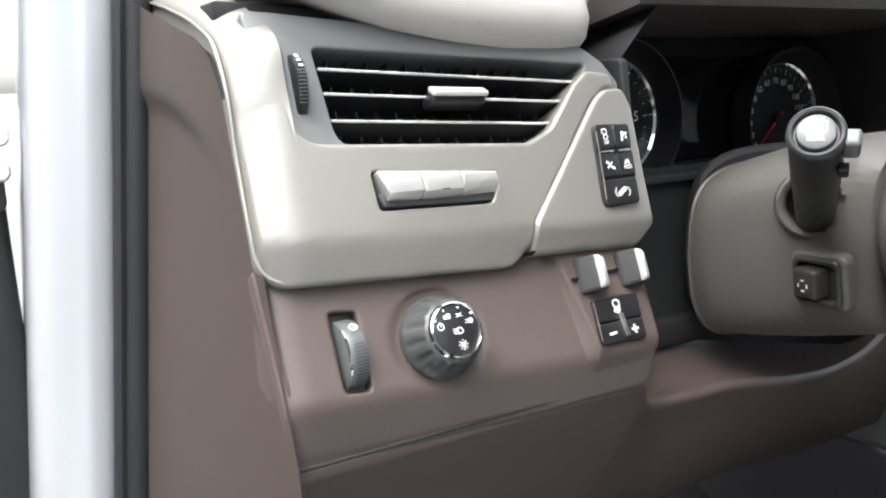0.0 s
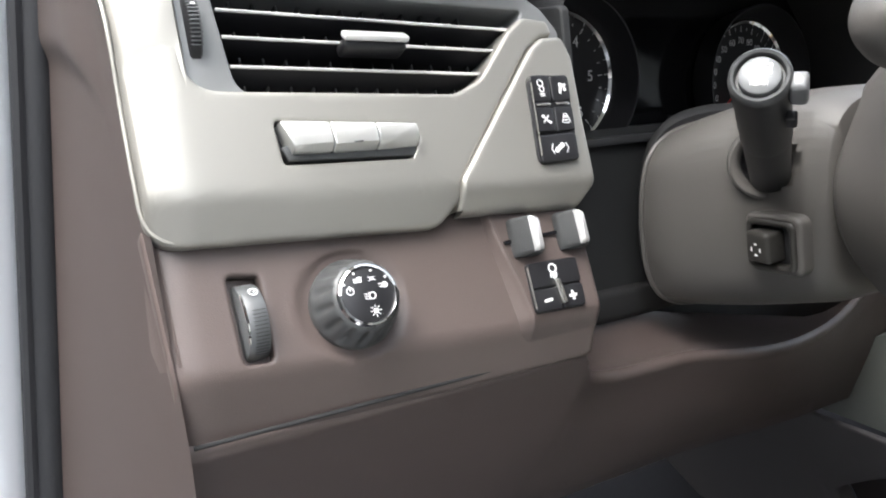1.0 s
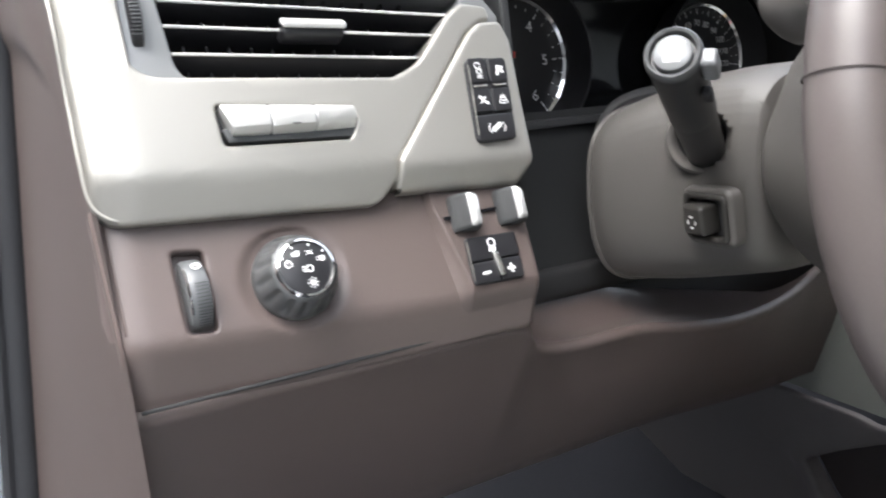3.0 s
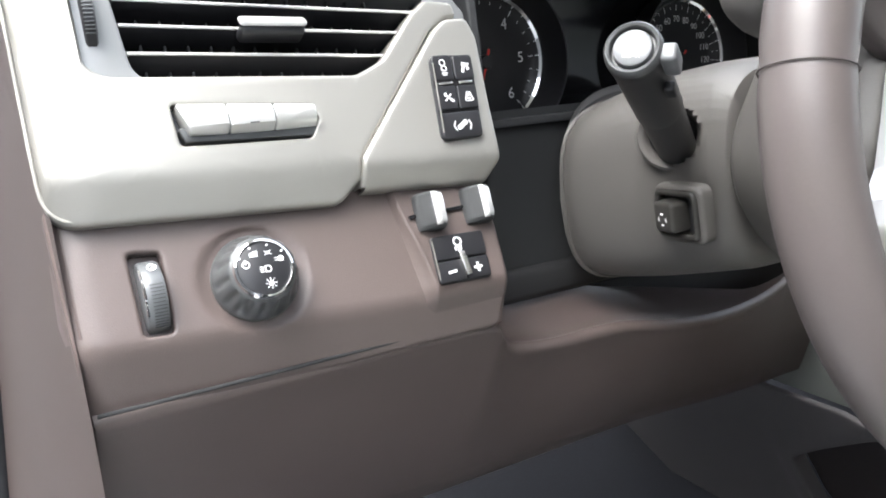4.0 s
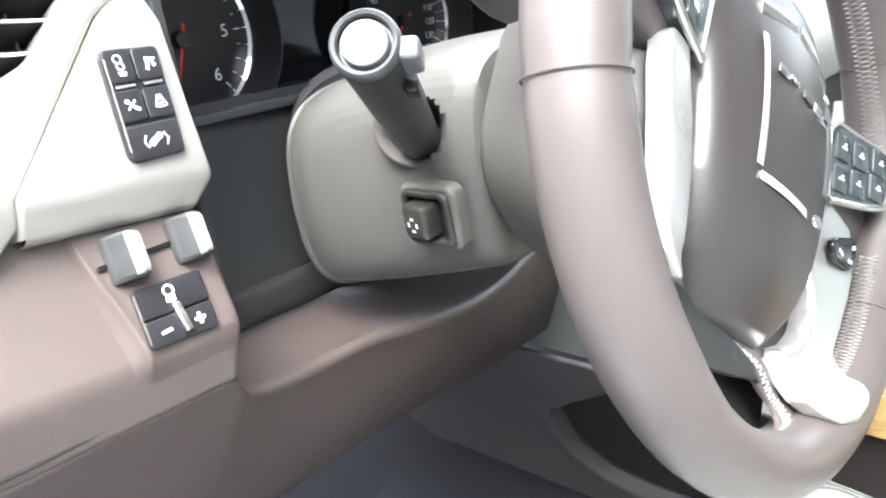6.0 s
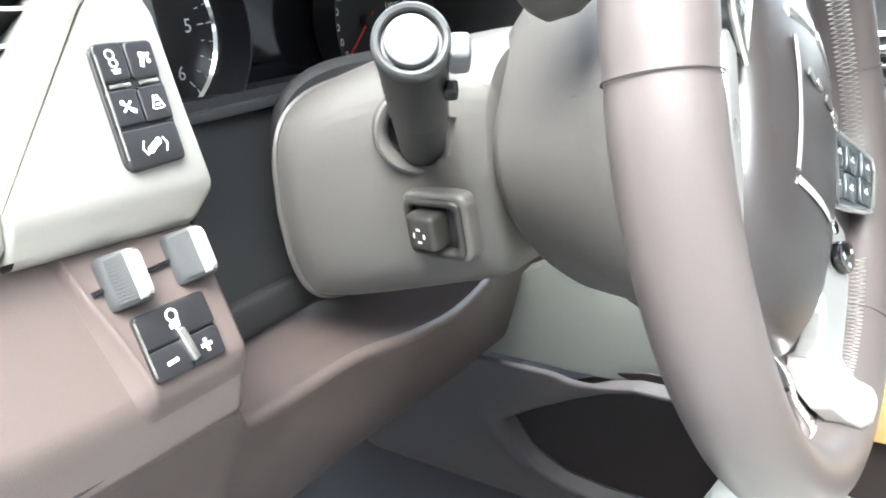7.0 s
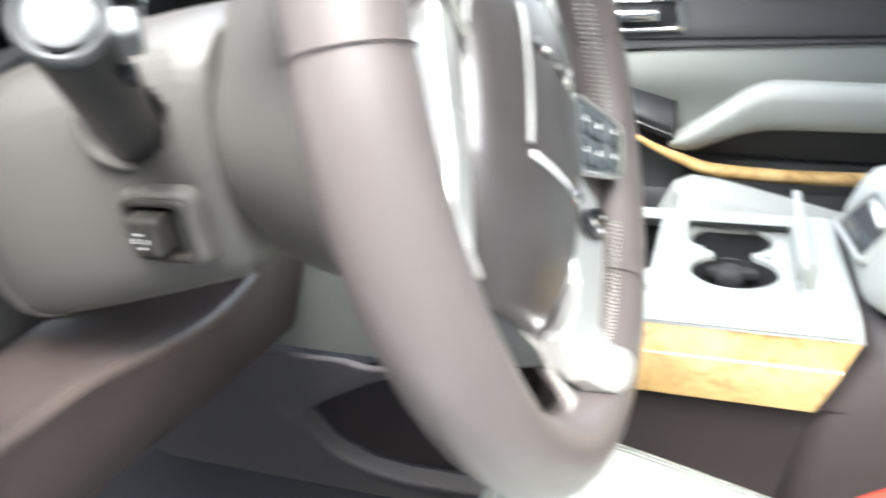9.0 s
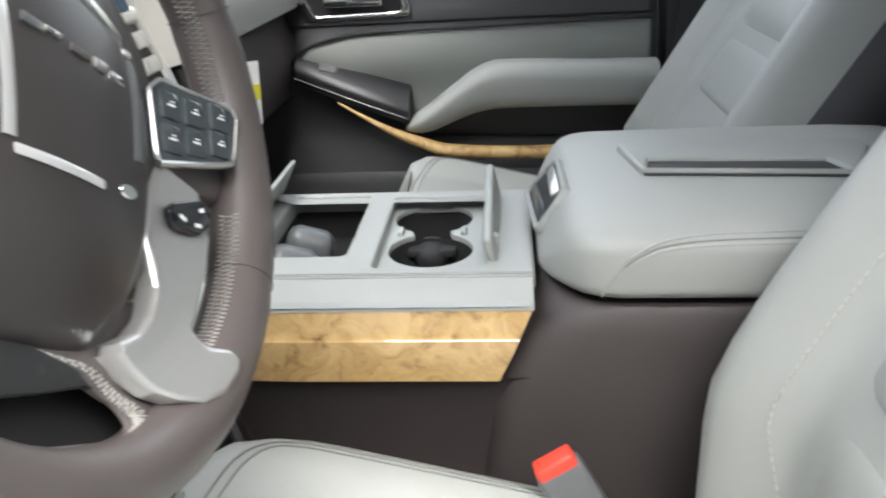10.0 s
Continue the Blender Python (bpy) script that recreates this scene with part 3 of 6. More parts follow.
for s in (0.27, 0.74):
    part("indicator", box(0.0098, 0.0016, 0.0012, onA(bank_x(s, 1.3103), 1.3103, 0.0052), 0.0004), SATIN, bank, "pale indicator bar")
# Lit left bevel of the switches, drawn as a satin line.
part("bank_edge_glint", tube([onA(bank_x(0.045, z), z, 0.0054).translation for z in (1.282, 1.293, 1.308, 1.323)], 0.0005, 6), SATIN, bank)
TOP = 0.0058
mark([("ring", -0.0004, 0.003, 0.0022, 0.0006), ("ring", 0, -0.0005, 0.002, 0.0007), ("bar", 0, -0.0035, 0.004, 0.0008), ("bar", 0, -0.0047, 0.0032, 0.0006)], onA(bank_x(0.27, 1.3195), 1.3196, TOP), bank)
mark([("bar", -0.001, -0.001, 0.0018, 0.005, -20), ("bar", 0.0006, 0.0014, 0.0045, 0.0022, -15), ("disc", 0.0022, -0.0012, 0.001), ("disc", 0.003, 0.0018, 0.0006)], onA(bank_x(0.76, 1.3192), 1.3192, TOP), bank)
mark([("bar", 0, 0, 0.0009, 0.007, 42), ("bar", 0, 0, 0.0009, 0.006, -48), ("bar", 0.0022, -0.0018, 0.003, 0.0016, -30), ("disc", -0.0016, 0.0018, 0.0011)], onA(bank_x(0.27, 1.302), 1.3020, TOP), bank)
mark([("bar", -0.0018, 0.0004, 0.0007, 0.006, -22), ("bar", 0.0018, 0.0004, 0.0007, 0.006, 22), ("bar", 0, 0.0012, 0.003, 0.0012), ("bar", 0, -0.0010, 0.0022, 0.001), ("bar", 0, -0.0026, 0.0042, 0.0006)], onA(bank_x(0.76, 1.3018), 1.3016, TOP), bank)
mark([("bar", -0.0052, 0.001, 0.0007, 0.0036, -28), ("bar", -0.0052, -0.0018, 0.0007, 0.0036, 28), ("bar", 0.0056, 0.001, 0.0007, 0.0036, 28), ("bar", 0.0056, -0.0018, 0.0007, 0.0036, -28),
      ("bar", 0, 0, 0.0052, 0.0028, 30), ("disc", -0.0022, -0.0014, 0.0016), ("disc", 0.0022, 0.0013, 0.0016)], onA(bank_x(0.5, 1.2855), 1.2856, TOP), bank)

# brown switch panel below the bezel
knob_c = (-0.7836, 1.2190)
slot = rounded(B((-0.8442, 1.2020), (-0.8298, 1.2010), (-0.8286, 1.2395), (-0.8446, 1.2415)), 0.0032, 4)
brown_out = rounded(B((-0.8765, 1.1705), (-0.6360, 1.1685), (-0.6315, 1.190), (-0.6275, 1.2600), (-0.8790, 1.2690)), [0.006, 0.004, 0.01, 0.004, 0.006], 6)


def brown_form(u, v):
    lip = max(0.0, vb(1.2045 - 0.052 * (u + 0.869)) - v)
    w = -34 * min(lip, 0.010) ** 2 - 0.68 * max(0.0, lip - 0.010)
    left = max(0.0, -0.860 - u)
    w -= 14 * left * left
    d = math.hypot(u - knob_c[0], v - vb(knob_c[1]))
    w -= 0.0026 * (1 - smooth(d, 0.0262, 0.0300))
    return w


lower = part("switch_panel", panel(brown_out, MB, brown_form, [slot], r=0.0022, depth=0.02, hole_r=0.002, hole_depth=0.01, step=0.0032), BROWN, dash, "brown soft-touch switch panel")
wing = []
for i in range(27):
    z = 1.006 + 0.2605 * i / 26
    yf = 0.5 * (z - 1.2) if z > 1.206 else 0.003 + 0.95 * max(0.0, z - 1.206) + 0.0053 * smooth(z, 1.206, 1.17) + 0.62 * max(0.0, 1.165 - z)
    top = smooth(z, 1.262, 1.2665)
    wing.append([(-0.8700 + 0.003 * top, yf + 0.0024, z - 0.004 * top), (-0.8728, yf + 0.0022, z), (-0.8752, yf + 0.0042, z), (-0.8770, yf + 0.009, z), (-0.8792 + 0.002 * top, yf + 0.020, z), (-0.8806 + 0.003 * top, yf + 0.032, z), (-0.8812 + 0.003 * top, yf + 0.046, z), (-0.8800 + 0.003 * top, yf + 0.060, z)])
part("panel_wing", loft(wing, False), BROWN, dash, "brown corner that wraps round to the door side", 0.6)
part("slot_floor", panel(slot, MB @ Matrix.Translation((0, 0, -0.008)), r=0.0004), BROWN, lower)

def boss_row(z):
    """One level of the raised part: a ridge on its left, rolled over on its right."""
    v = vb(z)
    line = -0.6955 + 0.105 * (1.250 - z)
    h = 0.0062 * smooth(z, 1.180, 1.195) * (0.72 + 0.28 * smooth(z, 1.252, 1.21))
    right = -0.6350 + 0.055 * (z - 1.19)
    row = []
    wide = 0.0030 + 0.0050 * smooth(z, 1.248, 1.195)
    for k in range(11):
        d = 0.0100 * k / 10
        crest = 0.0011 * math.exp(-((d - wide) / 0.0016) ** 2) * smooth(z, 1.182, 1.195)
        row.append((line + d, v, brown_form(line + d, v) - 0.0006 + h * min(1.0, d / wide) + crest))
    for k in range(1, 9):
        u = line + 0.0100 + (right - line - 0.0100) * k / 8
        row.append((u, v, brown_form(u, v) - 0.0006 + h))
    for du, dw in ((0.0016, 0.0005), (0.0029, 0.0016), (0.0036, 0.0034), (0.0038, 0.018)):
        row.append((right + du, v, brown_form(right, v) - 0.0006 + h - dw))
    return [MB @ Vector(p) for p in row]


part("switch_boss", loft([boss_row(1.1700 + 0.0900 * k / 30) for k in range(31)], False), BROWN, dash, "raised part of the panel", 1.2)

def knob_body(n=112):
    """A tapered grip with long flutes round it."""
    rings = []
    for r, h, deep in ((0.0232, -0.004, 0), (0.0236, 0.0010, 0), (0.0232, 0.0030, 0), (0.0224, 0.0045, 1), (0.0206, 0.0120, 1), (0.0186, 0.0175, 1), (0.0176, 0.0190, 0), (0.0160, 0.0203, 0)):
        ring = []
        for i in range(n):
            a = 2 * math.pi * i / n
            c = (i % 8) / 8
            rr = r - 0.0011 * deep * (1 if c in (0.125, 0.25) else 0.45 if c in (0, 0.375) else 0)
            ring.append(onB(*knob_c, 0.0) @ Vector((rr * math.cos(a), rr * math.sin(a), h)))
        rings.append(ring)
    return loft(rings)


knob = part("headlight_knob", knob_body(), KNOB, dash, "dark grey rotary headlight knob with chrome ring")
part("knob_ring", lathe([(0.0138, 0.0195), (0.0139, 0.0222), (0.0145, 0.0229), (0.0154, 0.0224), (0.0163, 0.0196)], onB(*knob_c, 0.0), 56), CHROME, knob, "chrome ring")
part("knob_face", lathe([(0, 0.0220), (0.0131, 0.0220), (0.0138, 0.0216), (0.0140, 0.0195)], onB(*knob_c, 0.0), 48), BLACK, knob, "black face")
KF = onB(*knob_c, 0.0221) @ Matrix.Diagonal((0.86, 0.86, 1, 1))
for (px, py), kind in {(-0.0105, 0.0035): "o", (-0.0048, 0.0088): "p", (0.0040, 0.0088): "x", (0.0105, 0.0040): "d"}.items():
    shapes = {"o": [("ring", 0, 0, 0.0024, 0.0006), ("bar", 0, 0.0014, 0.0006, 0.003)], "p": [("bar", 0, 0, 0.0048, 0.0024), ("bar", 0.0012, 0.0016, 0.003, 0.0008)],
              "x": [("bar", 0, 0, 0.005, 0.0005, 30), ("bar", 0, 0, 0.005, 0.0005, -30), ("disc", 0, 0, 0.001)], "d": [("disc", 0.0006, 0, 0.0018), ("bar", -0.0022, 0.0008, 0.002, 0.0005), ("bar", -0.0022, -0.0008, 0.002, 0.0005)]}[kind]
    mark(shapes, KF @ Matrix.Translation((px, py, 0)), knob)
mark([("disc", x, y, 0.0007) for x, y in ((-0.0135, 0.0078), (-0.0062, 0.0132), (0.0045, 0.0135), (0.0125, 0.0085))], KF, knob)
mark([("ring", 0.0012, 0, 0.0022, 0.0006), ("bar", -0.0006, 0, 0.0006, 0.0042), ("bar", -0.0026, 0.0014, 0.0024, 0.0005, -15), ("bar", -0.0026, 0, 0.0024, 0.0005, -15), ("bar", -0.0026, -0.0014, 0.0024, 0.0005, -15)], KF @ Matrix.Translation((0.001, -0.0010, 0)), knob)
mark([("disc", 0, 0, 0.0016)] + [("bar", 0.0028 * math.cos(math.radians(a)), 0.0028 * math.sin(math.radians(a)), 0.0014, 0.0005, a) for a in range(0, 360, 45)], KF @ Matrix.Translation((0.0020, -0.0100, 0)), knob)

dim = part("dimmer_wheel", lathe([(0, 0.0058), (0.016, 0.0058), (0.0182, 0.0052), (0.0190, 0.0036), (0.0190, -0.0036), (0.0182, -0.0052), (0.016, -0.0058), (0, -0.0058)], onB(-0.8362, 1.2205, -0.0085) @ pose(0, 0, 0, 0, 90, 0), 48), GREY_SWITCH, dash, "grey dimmer thumbwheel")
for i in range(14):
    a = math.radians(60 + 5.5 * i - 30)
    part("rib", box(0.0066, 0.0004, 0.0003, onB(-0.8362, 1.2205, -0.0085) @ pose(0.001, 0.0191 * math.cos(a + 0.9), 0.0191 * math.sin(a + 0.9), math.degrees(a + 0.9) + 90, 0, 0), 0), GREY_DARK, dim)
part("edge_line", tube([onB(-0.8412, 1.2205, -0.0085) @ Vector((0, 0.0184 * math.cos(math.radians(a)), 0.0184 * math.sin(math.radians(a)))) for a in range(50, 131, 10)], 0.0007, 6), CHROME, dim)
mark([("ring", 0, 0, 0.0024, 0.0007), ("bar", 0.001, 0.0006, 0.0024, 0.0006, 40)], onB(-0.8352, 1.2315, 0.0074) @ pose(0, 0, 0, -35, 0, 0), dim)

# pedal rollers and trailer brake switches
def wedge(profile, hv, m):
    """A wedge with the given section, rounded at both ends."""
    rows = []
    for v, k in ((-hv, 0.80), (-hv + 0.0012, 0.94), (-hv + 0.003, 1.0), (hv - 0.003, 1.0), (hv - 0.0012, 0.94), (hv, 0.80)):
        rows.append([m @ Vector((u * (0.5 + 0.5 * k), v, w * k)) for u, w in profile])
    return loft(rows)


for x, z in ((-0.6742, 1.2350), (-0.6412, 1.2345)):
    m = onB(x, z, 0.0045) @ pose(0, 0, 0, 0, 0, -4)
    r = part("slide_switch", wedge([(-0.0086, 0), (-0.0086, 0.0035), (-0.0076, 0.0058), (-0.0004, 0.0120), (0.002, 0.0130), (0.0070, 0.0105), (0.0082, 0.0075), (0.0082, 0)], 0.0112, m), SLIDE, dash, "grey slide switch with a knurled side")
    part("switch_cap", wedge([(-0.0012, 0.0095), (-0.0004, 0.0138), (0.0012, 0.0150), (0.0034, 0.0142), (0.0040, 0.0126), (0.0066, 0.0116), (0.0072, 0.0080)], 0.0104, m), BRIGHT, r, "bright silver ridge")
    bms = []
    for i in range(8):
        for j in range(13):
            bms.append(box(0.0007, 0.0009, 0.0006, m @ pose(-0.0041, 0, 0.0090, 0, -40, 0) @ pose((i - 3.5) * 0.0010, (j - 6) * 0.0015, 0), 0))
    part("knurl", merge(*bms), SLIDE, r, "fine knurled pad")
part("slide_slot", box(0.060, 0.0022, 0.002, onB(-0.6575, 1.2350, 0.0056) @ pose(0, 0, 0, 0, 0, 2), 0.0004), GLOSS, dash, "dark slot")
brake = part("brake_panel", prism(rounded(B((-0.6806, 1.1950), (-0.6450, 1.1940), (-0.6428, 1.2205), (-0.6786, 1.2212)), 0.003, 4), 0.0018, MB @ Matrix.Translation((0, 0, 0.0050)), 0.0006), BLACK, dash, "black trailer brake switch panel")
for pts in (((-0.6794, 1.2076), (-0.6440, 1.2070), (-0.6431, 1.2202), (-0.6786, 1.2208)), ((-0.6803, 1.1953), (-0.6624, 1.1949), (-0.6619, 1.2064), (-0.6795, 1.2066)), ((-0.6616, 1.1949), (-0.6452, 1.1944), (-0.6441, 1.2060), (-0.6611, 1.2063))):
    part("switch", prism(rounded(B(*pts), 0.0018, 3), 0.0036, MB @ Matrix.Translation((0, 0, 0.0050)), 0.0007), BLACK, brake, "black push switch")
part("lever", box(0.0042, 0.0150, 0.0030, onB(-0.6613, 1.2038, 0.0094) @ pose(0, 0, 0, 0, 0, 5), 0.0010, 2), SATIN, brake, "slim silver slide lever")
part("panel_edge", tube([onB(-0.6798, 1.1975, 0.0080).translation, onB(-0.6785, 1.2190, 0.0080).translation], 0.0006, 6), SATIN, brake)
KB = 0.0088
mark([("ring", 0, 0.0025, 0.0030, 0.001), ("bar", 0, -0.0008, 0.0042, 0.0018), ("bar", 0.0004, -0.0026, 0.003, 0.0014, 20), ("bar", -0.0024, -0.0018, 0.001, 0.0022)], onB(-0.6622, 1.2140, KB), brake)
mark([("bar", 0, 0, 0.0056, 0.0016, 4)], onB(-0.6707, 1.2005, KB), brake)
mark([("bar", 0, 0, 0.0056, 0.0016), ("bar", 0, 0, 0.0016, 0.0056)], onB(-0.6530, 1.2005, KB), brake)

# knee bolster and shelf under the column
LIP = [(-0.874, 0.0025, 1.1655), (-0.80, 0.0025, 1.1655), (-0.70, 0.002, 1.1660), (-0.640, 0.002, 1.1640), (-0.625, 0.010, 1.150), (-0.607, 0.024, 1.134), (-0.56, 0.040, 1.121), (-0.50, 0.038, 1.1205), (-0.45, 0.034, 1.1125), (-0.40, 0.034, 1.1065), (-0.35, 0.040, 1.1050), (-0.30, 0.050, 1.1080), (-0.24, 0.066, 1.118), (-0.15, 0.085, 1.14), (0.0, 0.092, 1.16)]
lip = spline(LIP, 5)
rows = []
for p in lip:
    k = smooth(p.x, -0.640, -0.600)
    depth = 0.030 + (0.102 - p.y - 0.030) * k
    shelf = [(p.y + 0.004 + depth * f, p.z - 0.002 + (1.136 - 0.22 * max(0.0, p.x + 0.49) - p.z) * k * smooth(f, 0.0, 1.0)) for f in (1.0, 0.85, 0.7, 0.5, 0.3, 0.12)] + [(p.y + 0.004, p.z + 0.0005)]
    front = [(p.y + 0.0012, p.z - 0.0012), (p.y, p.z - 0.0045), (p.y + 0.001, p.z - 0.008), (p.y + 0.004, p.z - 0.012)]
    low = 0.988 - 0.010 * smooth(p.x, -0.45, -0.25)
    for j in range(1, 7):
        s = j / 6
        front.append((p.y + 0.004 + (0.105 - p.y) * s - 0.006 * math.sin(math.pi * s), p.z - 0.012 + (low - p.z + 0.012) * s))
    front += [(0.118, low - 0.004), (0.16, low), (0.40, low + 0.02)]
    rows.append([(p.x, y, z) for y, z in shelf + front])
part("knee_bolster", loft(rows, False), BROWN, dash, "brown knee bolster with a scooped shelf")

part("panel_seam", tube([(-0.872, 0.0010, 1.1668), (-0.80, 0.0007, 1.1668), (-0.70, 0.0002, 1.1672), (-0.641, 0.0000, 1.1656)], 0.0012, 8), BLACK_SOFT, dash, "dark seam under the switch panel")

# recess wall beside the column
part("recess_wall", panel(rect(-0.640, -0.066, -0.18, 0.087, 0.002), axes((0, 0.100, 1.2), (1, 0, 0), (0, 0.12, 1)), r=0.002, depth=0.01), RECESS, dash, "charcoal wall under the cluster")
part("recess_lower", box(0.47, 0.008, 0.10, pose(-0.41, 0.112, 1.080), 0.002), RECESS, dash, "charcoal foot of the recess")
part("recess_side", panel(rounded([(-0.14, 1.125), (-0.035, 1.150), (-0.035, 1.262), (-0.05, 1.37), (-0.14, 1.37)], 0.006), axes((-0.6165, 0, 0), (0, 1, 0), (0, 0, 1)) @ pose(0, 0, 0, 0, 180, 0), r=0.002, depth=0.006), RECESS, dash, "charcoal inner side of the switch pod")
part("recess_foot", box(0.40, 0.02, 0.026, pose(-0.43, 0.098, 1.150), 0.006, 3), BLACK_SOFT, dash, "black foot of the wall")

# pale dash top pad over the vent
rows = []
for i in range(40):
    s = i / 39
    x = -0.868 + 0.252 * s
    zb = float(np.interp(x, [-0.868, -0.840, -0.813, -0.780, -0.743, -0.703, -0.660, -0.640, -0.630, -0.618], [1.424, 1.4085, 1.398, 1.3885, 1.382, 1.3775, 1.3752, 1.3758, 1.382, 1.404]))
    h = max(0.012, 1.440 - 0.012 * s - zb)
    yn = 0.052 - 0.006 * math.sin(math.pi * s) + 0.03 * smooth(s, 0.88, 1.0)
    rows.append([(x, y, z) for y, z in ((0.125, zb + 0.004), (yn + 0.030, zb + 0.001), (yn + 0.012, zb), (yn + 0.003, zb + 0.14 * h), (yn, zb + 0.36 * h), (yn + 0.004, zb + 0.58 * h), (yn + 0.016, zb + 0.78 * h), (yn + 0.045, zb + 0.95 * h), (0.20, zb + 1.08 * h), (0.55, zb + 0.9 * h), (0.55, zb - 0.05))])
part("top_pad", loft(rows), PALE, dash, "pale padded dash top above the vent")
part("pad_gap", box(0.245, 0.05, 0.012, pose(-0.752, 0.110, 1.394, 0, 2.5, 0), 0.002), BLACK_SOFT, dash)
part("top_right", loft([[(x, y, z) for y, z in ((0.10, 1.395), (0.05, 1.405), (0.045, 1.425), (0.07, 1.440), (0.2, 1.452), (0.6, 1.435), (0.6, 1.36))] for x in (-0.60, -0.4, -0.1, 0.3, 0.6, 0.86)]), BROWN_DARK, dash, "dark dash top")

# ---- instrument cluster ----
cluster = thing("instrument_cluster", "black instrument cluster with two chrome-ringed dials", "dashboard gauges")
hood_rows = []
for y, gx, gz in ((0.055, 0.006, 0.012), (0.09, 0.003, 0.006), (0.14, 0, 0), (0.19, -0.004, -0.004)):
    hood_rows.append([(x, y, z) for x, z in ((-0.608 - gx, 1.285), (-0.604 - gx, 1.36 + gz), (-0.575 - gx * 0.5, 1.395 + gz), (-0.50, 1.405 + gz), (-0.33, 1.405 + gz), (-0.245 + gx * 0.5, 1.395 + gz), (-0.215 + gx, 1.36 + gz), (-0.21 + gx, 1.285))])
part("hood", loft(hood_rows, False), BLACK_SOFT, cluster, "black hood over the dials")
part("face", panel(rect(-0.615, 1.27, -0.205, 1.41, 0.01), axes((0, 0.168 - 0.05 * 1.30, 0), (1, 0, 0), (0, 0.05, 1)), r=0.002), GLOSS, cluster, "glossy black dial face")


part("cluster_floor", box(0.40, 0.075, 0.006, pose(-0.41, 0.140, 1.2755), 0.001), GREY_DARK, cluster, "charcoal ledge in front of the dials")


def dial(cx, cz, r, labels, a0, a1, needle, minor, size):
    m = axes((cx, 0.1620 + 0.05 * cz - 0.05 * 1.30, cz), (1, 0, 0), (0, 0.05, 1))
    d = part("dial", lathe([(0, 0.0), (r, 0.0), (r, -0.003), (0, -0.003)], m, 48), BLACK, cluster, "round dial")
    part("dial_ring", lathe([(r - 0.0015, 0.0), (r - 0.001, 0.006), (r + 0.0012, 0.0075), (r + 0.0028, 0.006), (r + 0.003, 0)], m, 64), CHROME, d, "chrome ring")
    part("dial_cone", lathe([(r + 0.003, 0.004), (r + 0.007, 0.010), (r + 0.013, 0.026), (r + 0.0145, 0.026), (r + 0.010, 0.0)], m, 64), BLACK, d, "dark cone round the dial")
    n = len(labels)
    for i, t in enumerate(labels):
        a = radians(a0 + (a1 - a0) * i / (n - 1))
        lettering(t, size, m @ Matrix.Translation((math.cos(a) * r * 0.70, math.sin(a) * r * 0.70, 0.0004)), WHITE, d, "numeral")
    ticks = []
    for i in range((n - 1) * minor + 1):
        a = a0 + (a1 - a0) * i / ((n - 1) * minor)
        big = i % minor == 0
        ticks.append(("bar", math.cos(radians(a)) * r * 0.90, math.sin(radians(a)) * r * 0.90, 0.0052 if big else 0.0028, 0.0007 if big else 0.0004, a))
    mark(ticks, m @ Matrix.Translation((0, 0, 0.0004)), d, "tick_mark")
    a = a0 + (a1 - a0) * needle
    bm = loft([[(-0.2 * r, -0.0009, 0), (-0.2 * r, 0.0009, 0), (-0.2 * r, 0.0009, 0.001), (-0.2 * r, -0.0009, 0.001)], [(0.82 * r, -0.0004, 0), (0.82 * r, 0.0004, 0), (0.82 * r, 0.0004, 0.0008), (0.82 * r, -0.0004, 0.0008)]])
    bm.transform(m @ pose(0, 0, 0.004, 0, 0, a))
    part("needle", bm, RED_NEEDLE, d, "red needle")
    part("hub", lathe([(0, 0.006), (0.005, 0.006), (0.006, 0.004), (0.006, 0), (0, 0)], m, 24), BLACK, d)
    return d


dial(-0.532, 1.3205, 0.0525, ["0", "1", "2", "3", "4", "5", "6"], 253, -47, 0.0, 4, 0.0125)
dial(-0.313, 1.3110, 0.0525, ["0", "10", "20", "30", "40", "50", "60", "70", "80", "90", "100", "110", "120", "130", "140"], 222, -42, 0.0, 2, 0.0082)

# ---- steering column ----
column = thing("steering_column", "taupe steering column shroud with stalk and adjuster switch", "steering column")


def column_at(y):
    return 1.272 + (-0.193 - y) * 0.2216


rows = []
for y, hw, hb, ht in ((0.068, 0.104, 0.050, 0.060), (0.066, 0.112, 0.060, 0.069), (0.060, 0.1158, 0.066, 0.0735), (0.045, 0.1115, 0.068, 0.077), (0.025, 0.1040, 0.069, 0.080), (0.005, 0.0965, 0.069, 0.081), (-0.020, 0.0915, 0.068, 0.080), (-0.05, 0.0880, 0.066, 0.076), (-0.062, 0.083, 0.060, 0.070), (-0.065, 0.075, 0.05, 0.058)):
    zc = column_at(y) + (ht - hb) / 2
    h = (hb + ht) / 2
    rows.append([(-0.42 + x * (1 - 0.085 * smooth(-z / h, -0.1, 1.0)), y, zc + z) for x, z in superring(0, 0, hw, h, 4.2, 56)])
MCOL = axes((-0.5085, -0.0225, 1.2695), (0.62, -0.74, 0.0), (0.08, 0.05, 1))
shell = loft(rows)
to_collar = MCOL.inverted()


def collar_distance(p):
    q = to_collar @ p
    return math.hypot(q.x, q.y) if abs(q.z) < 0.04 else 1.0


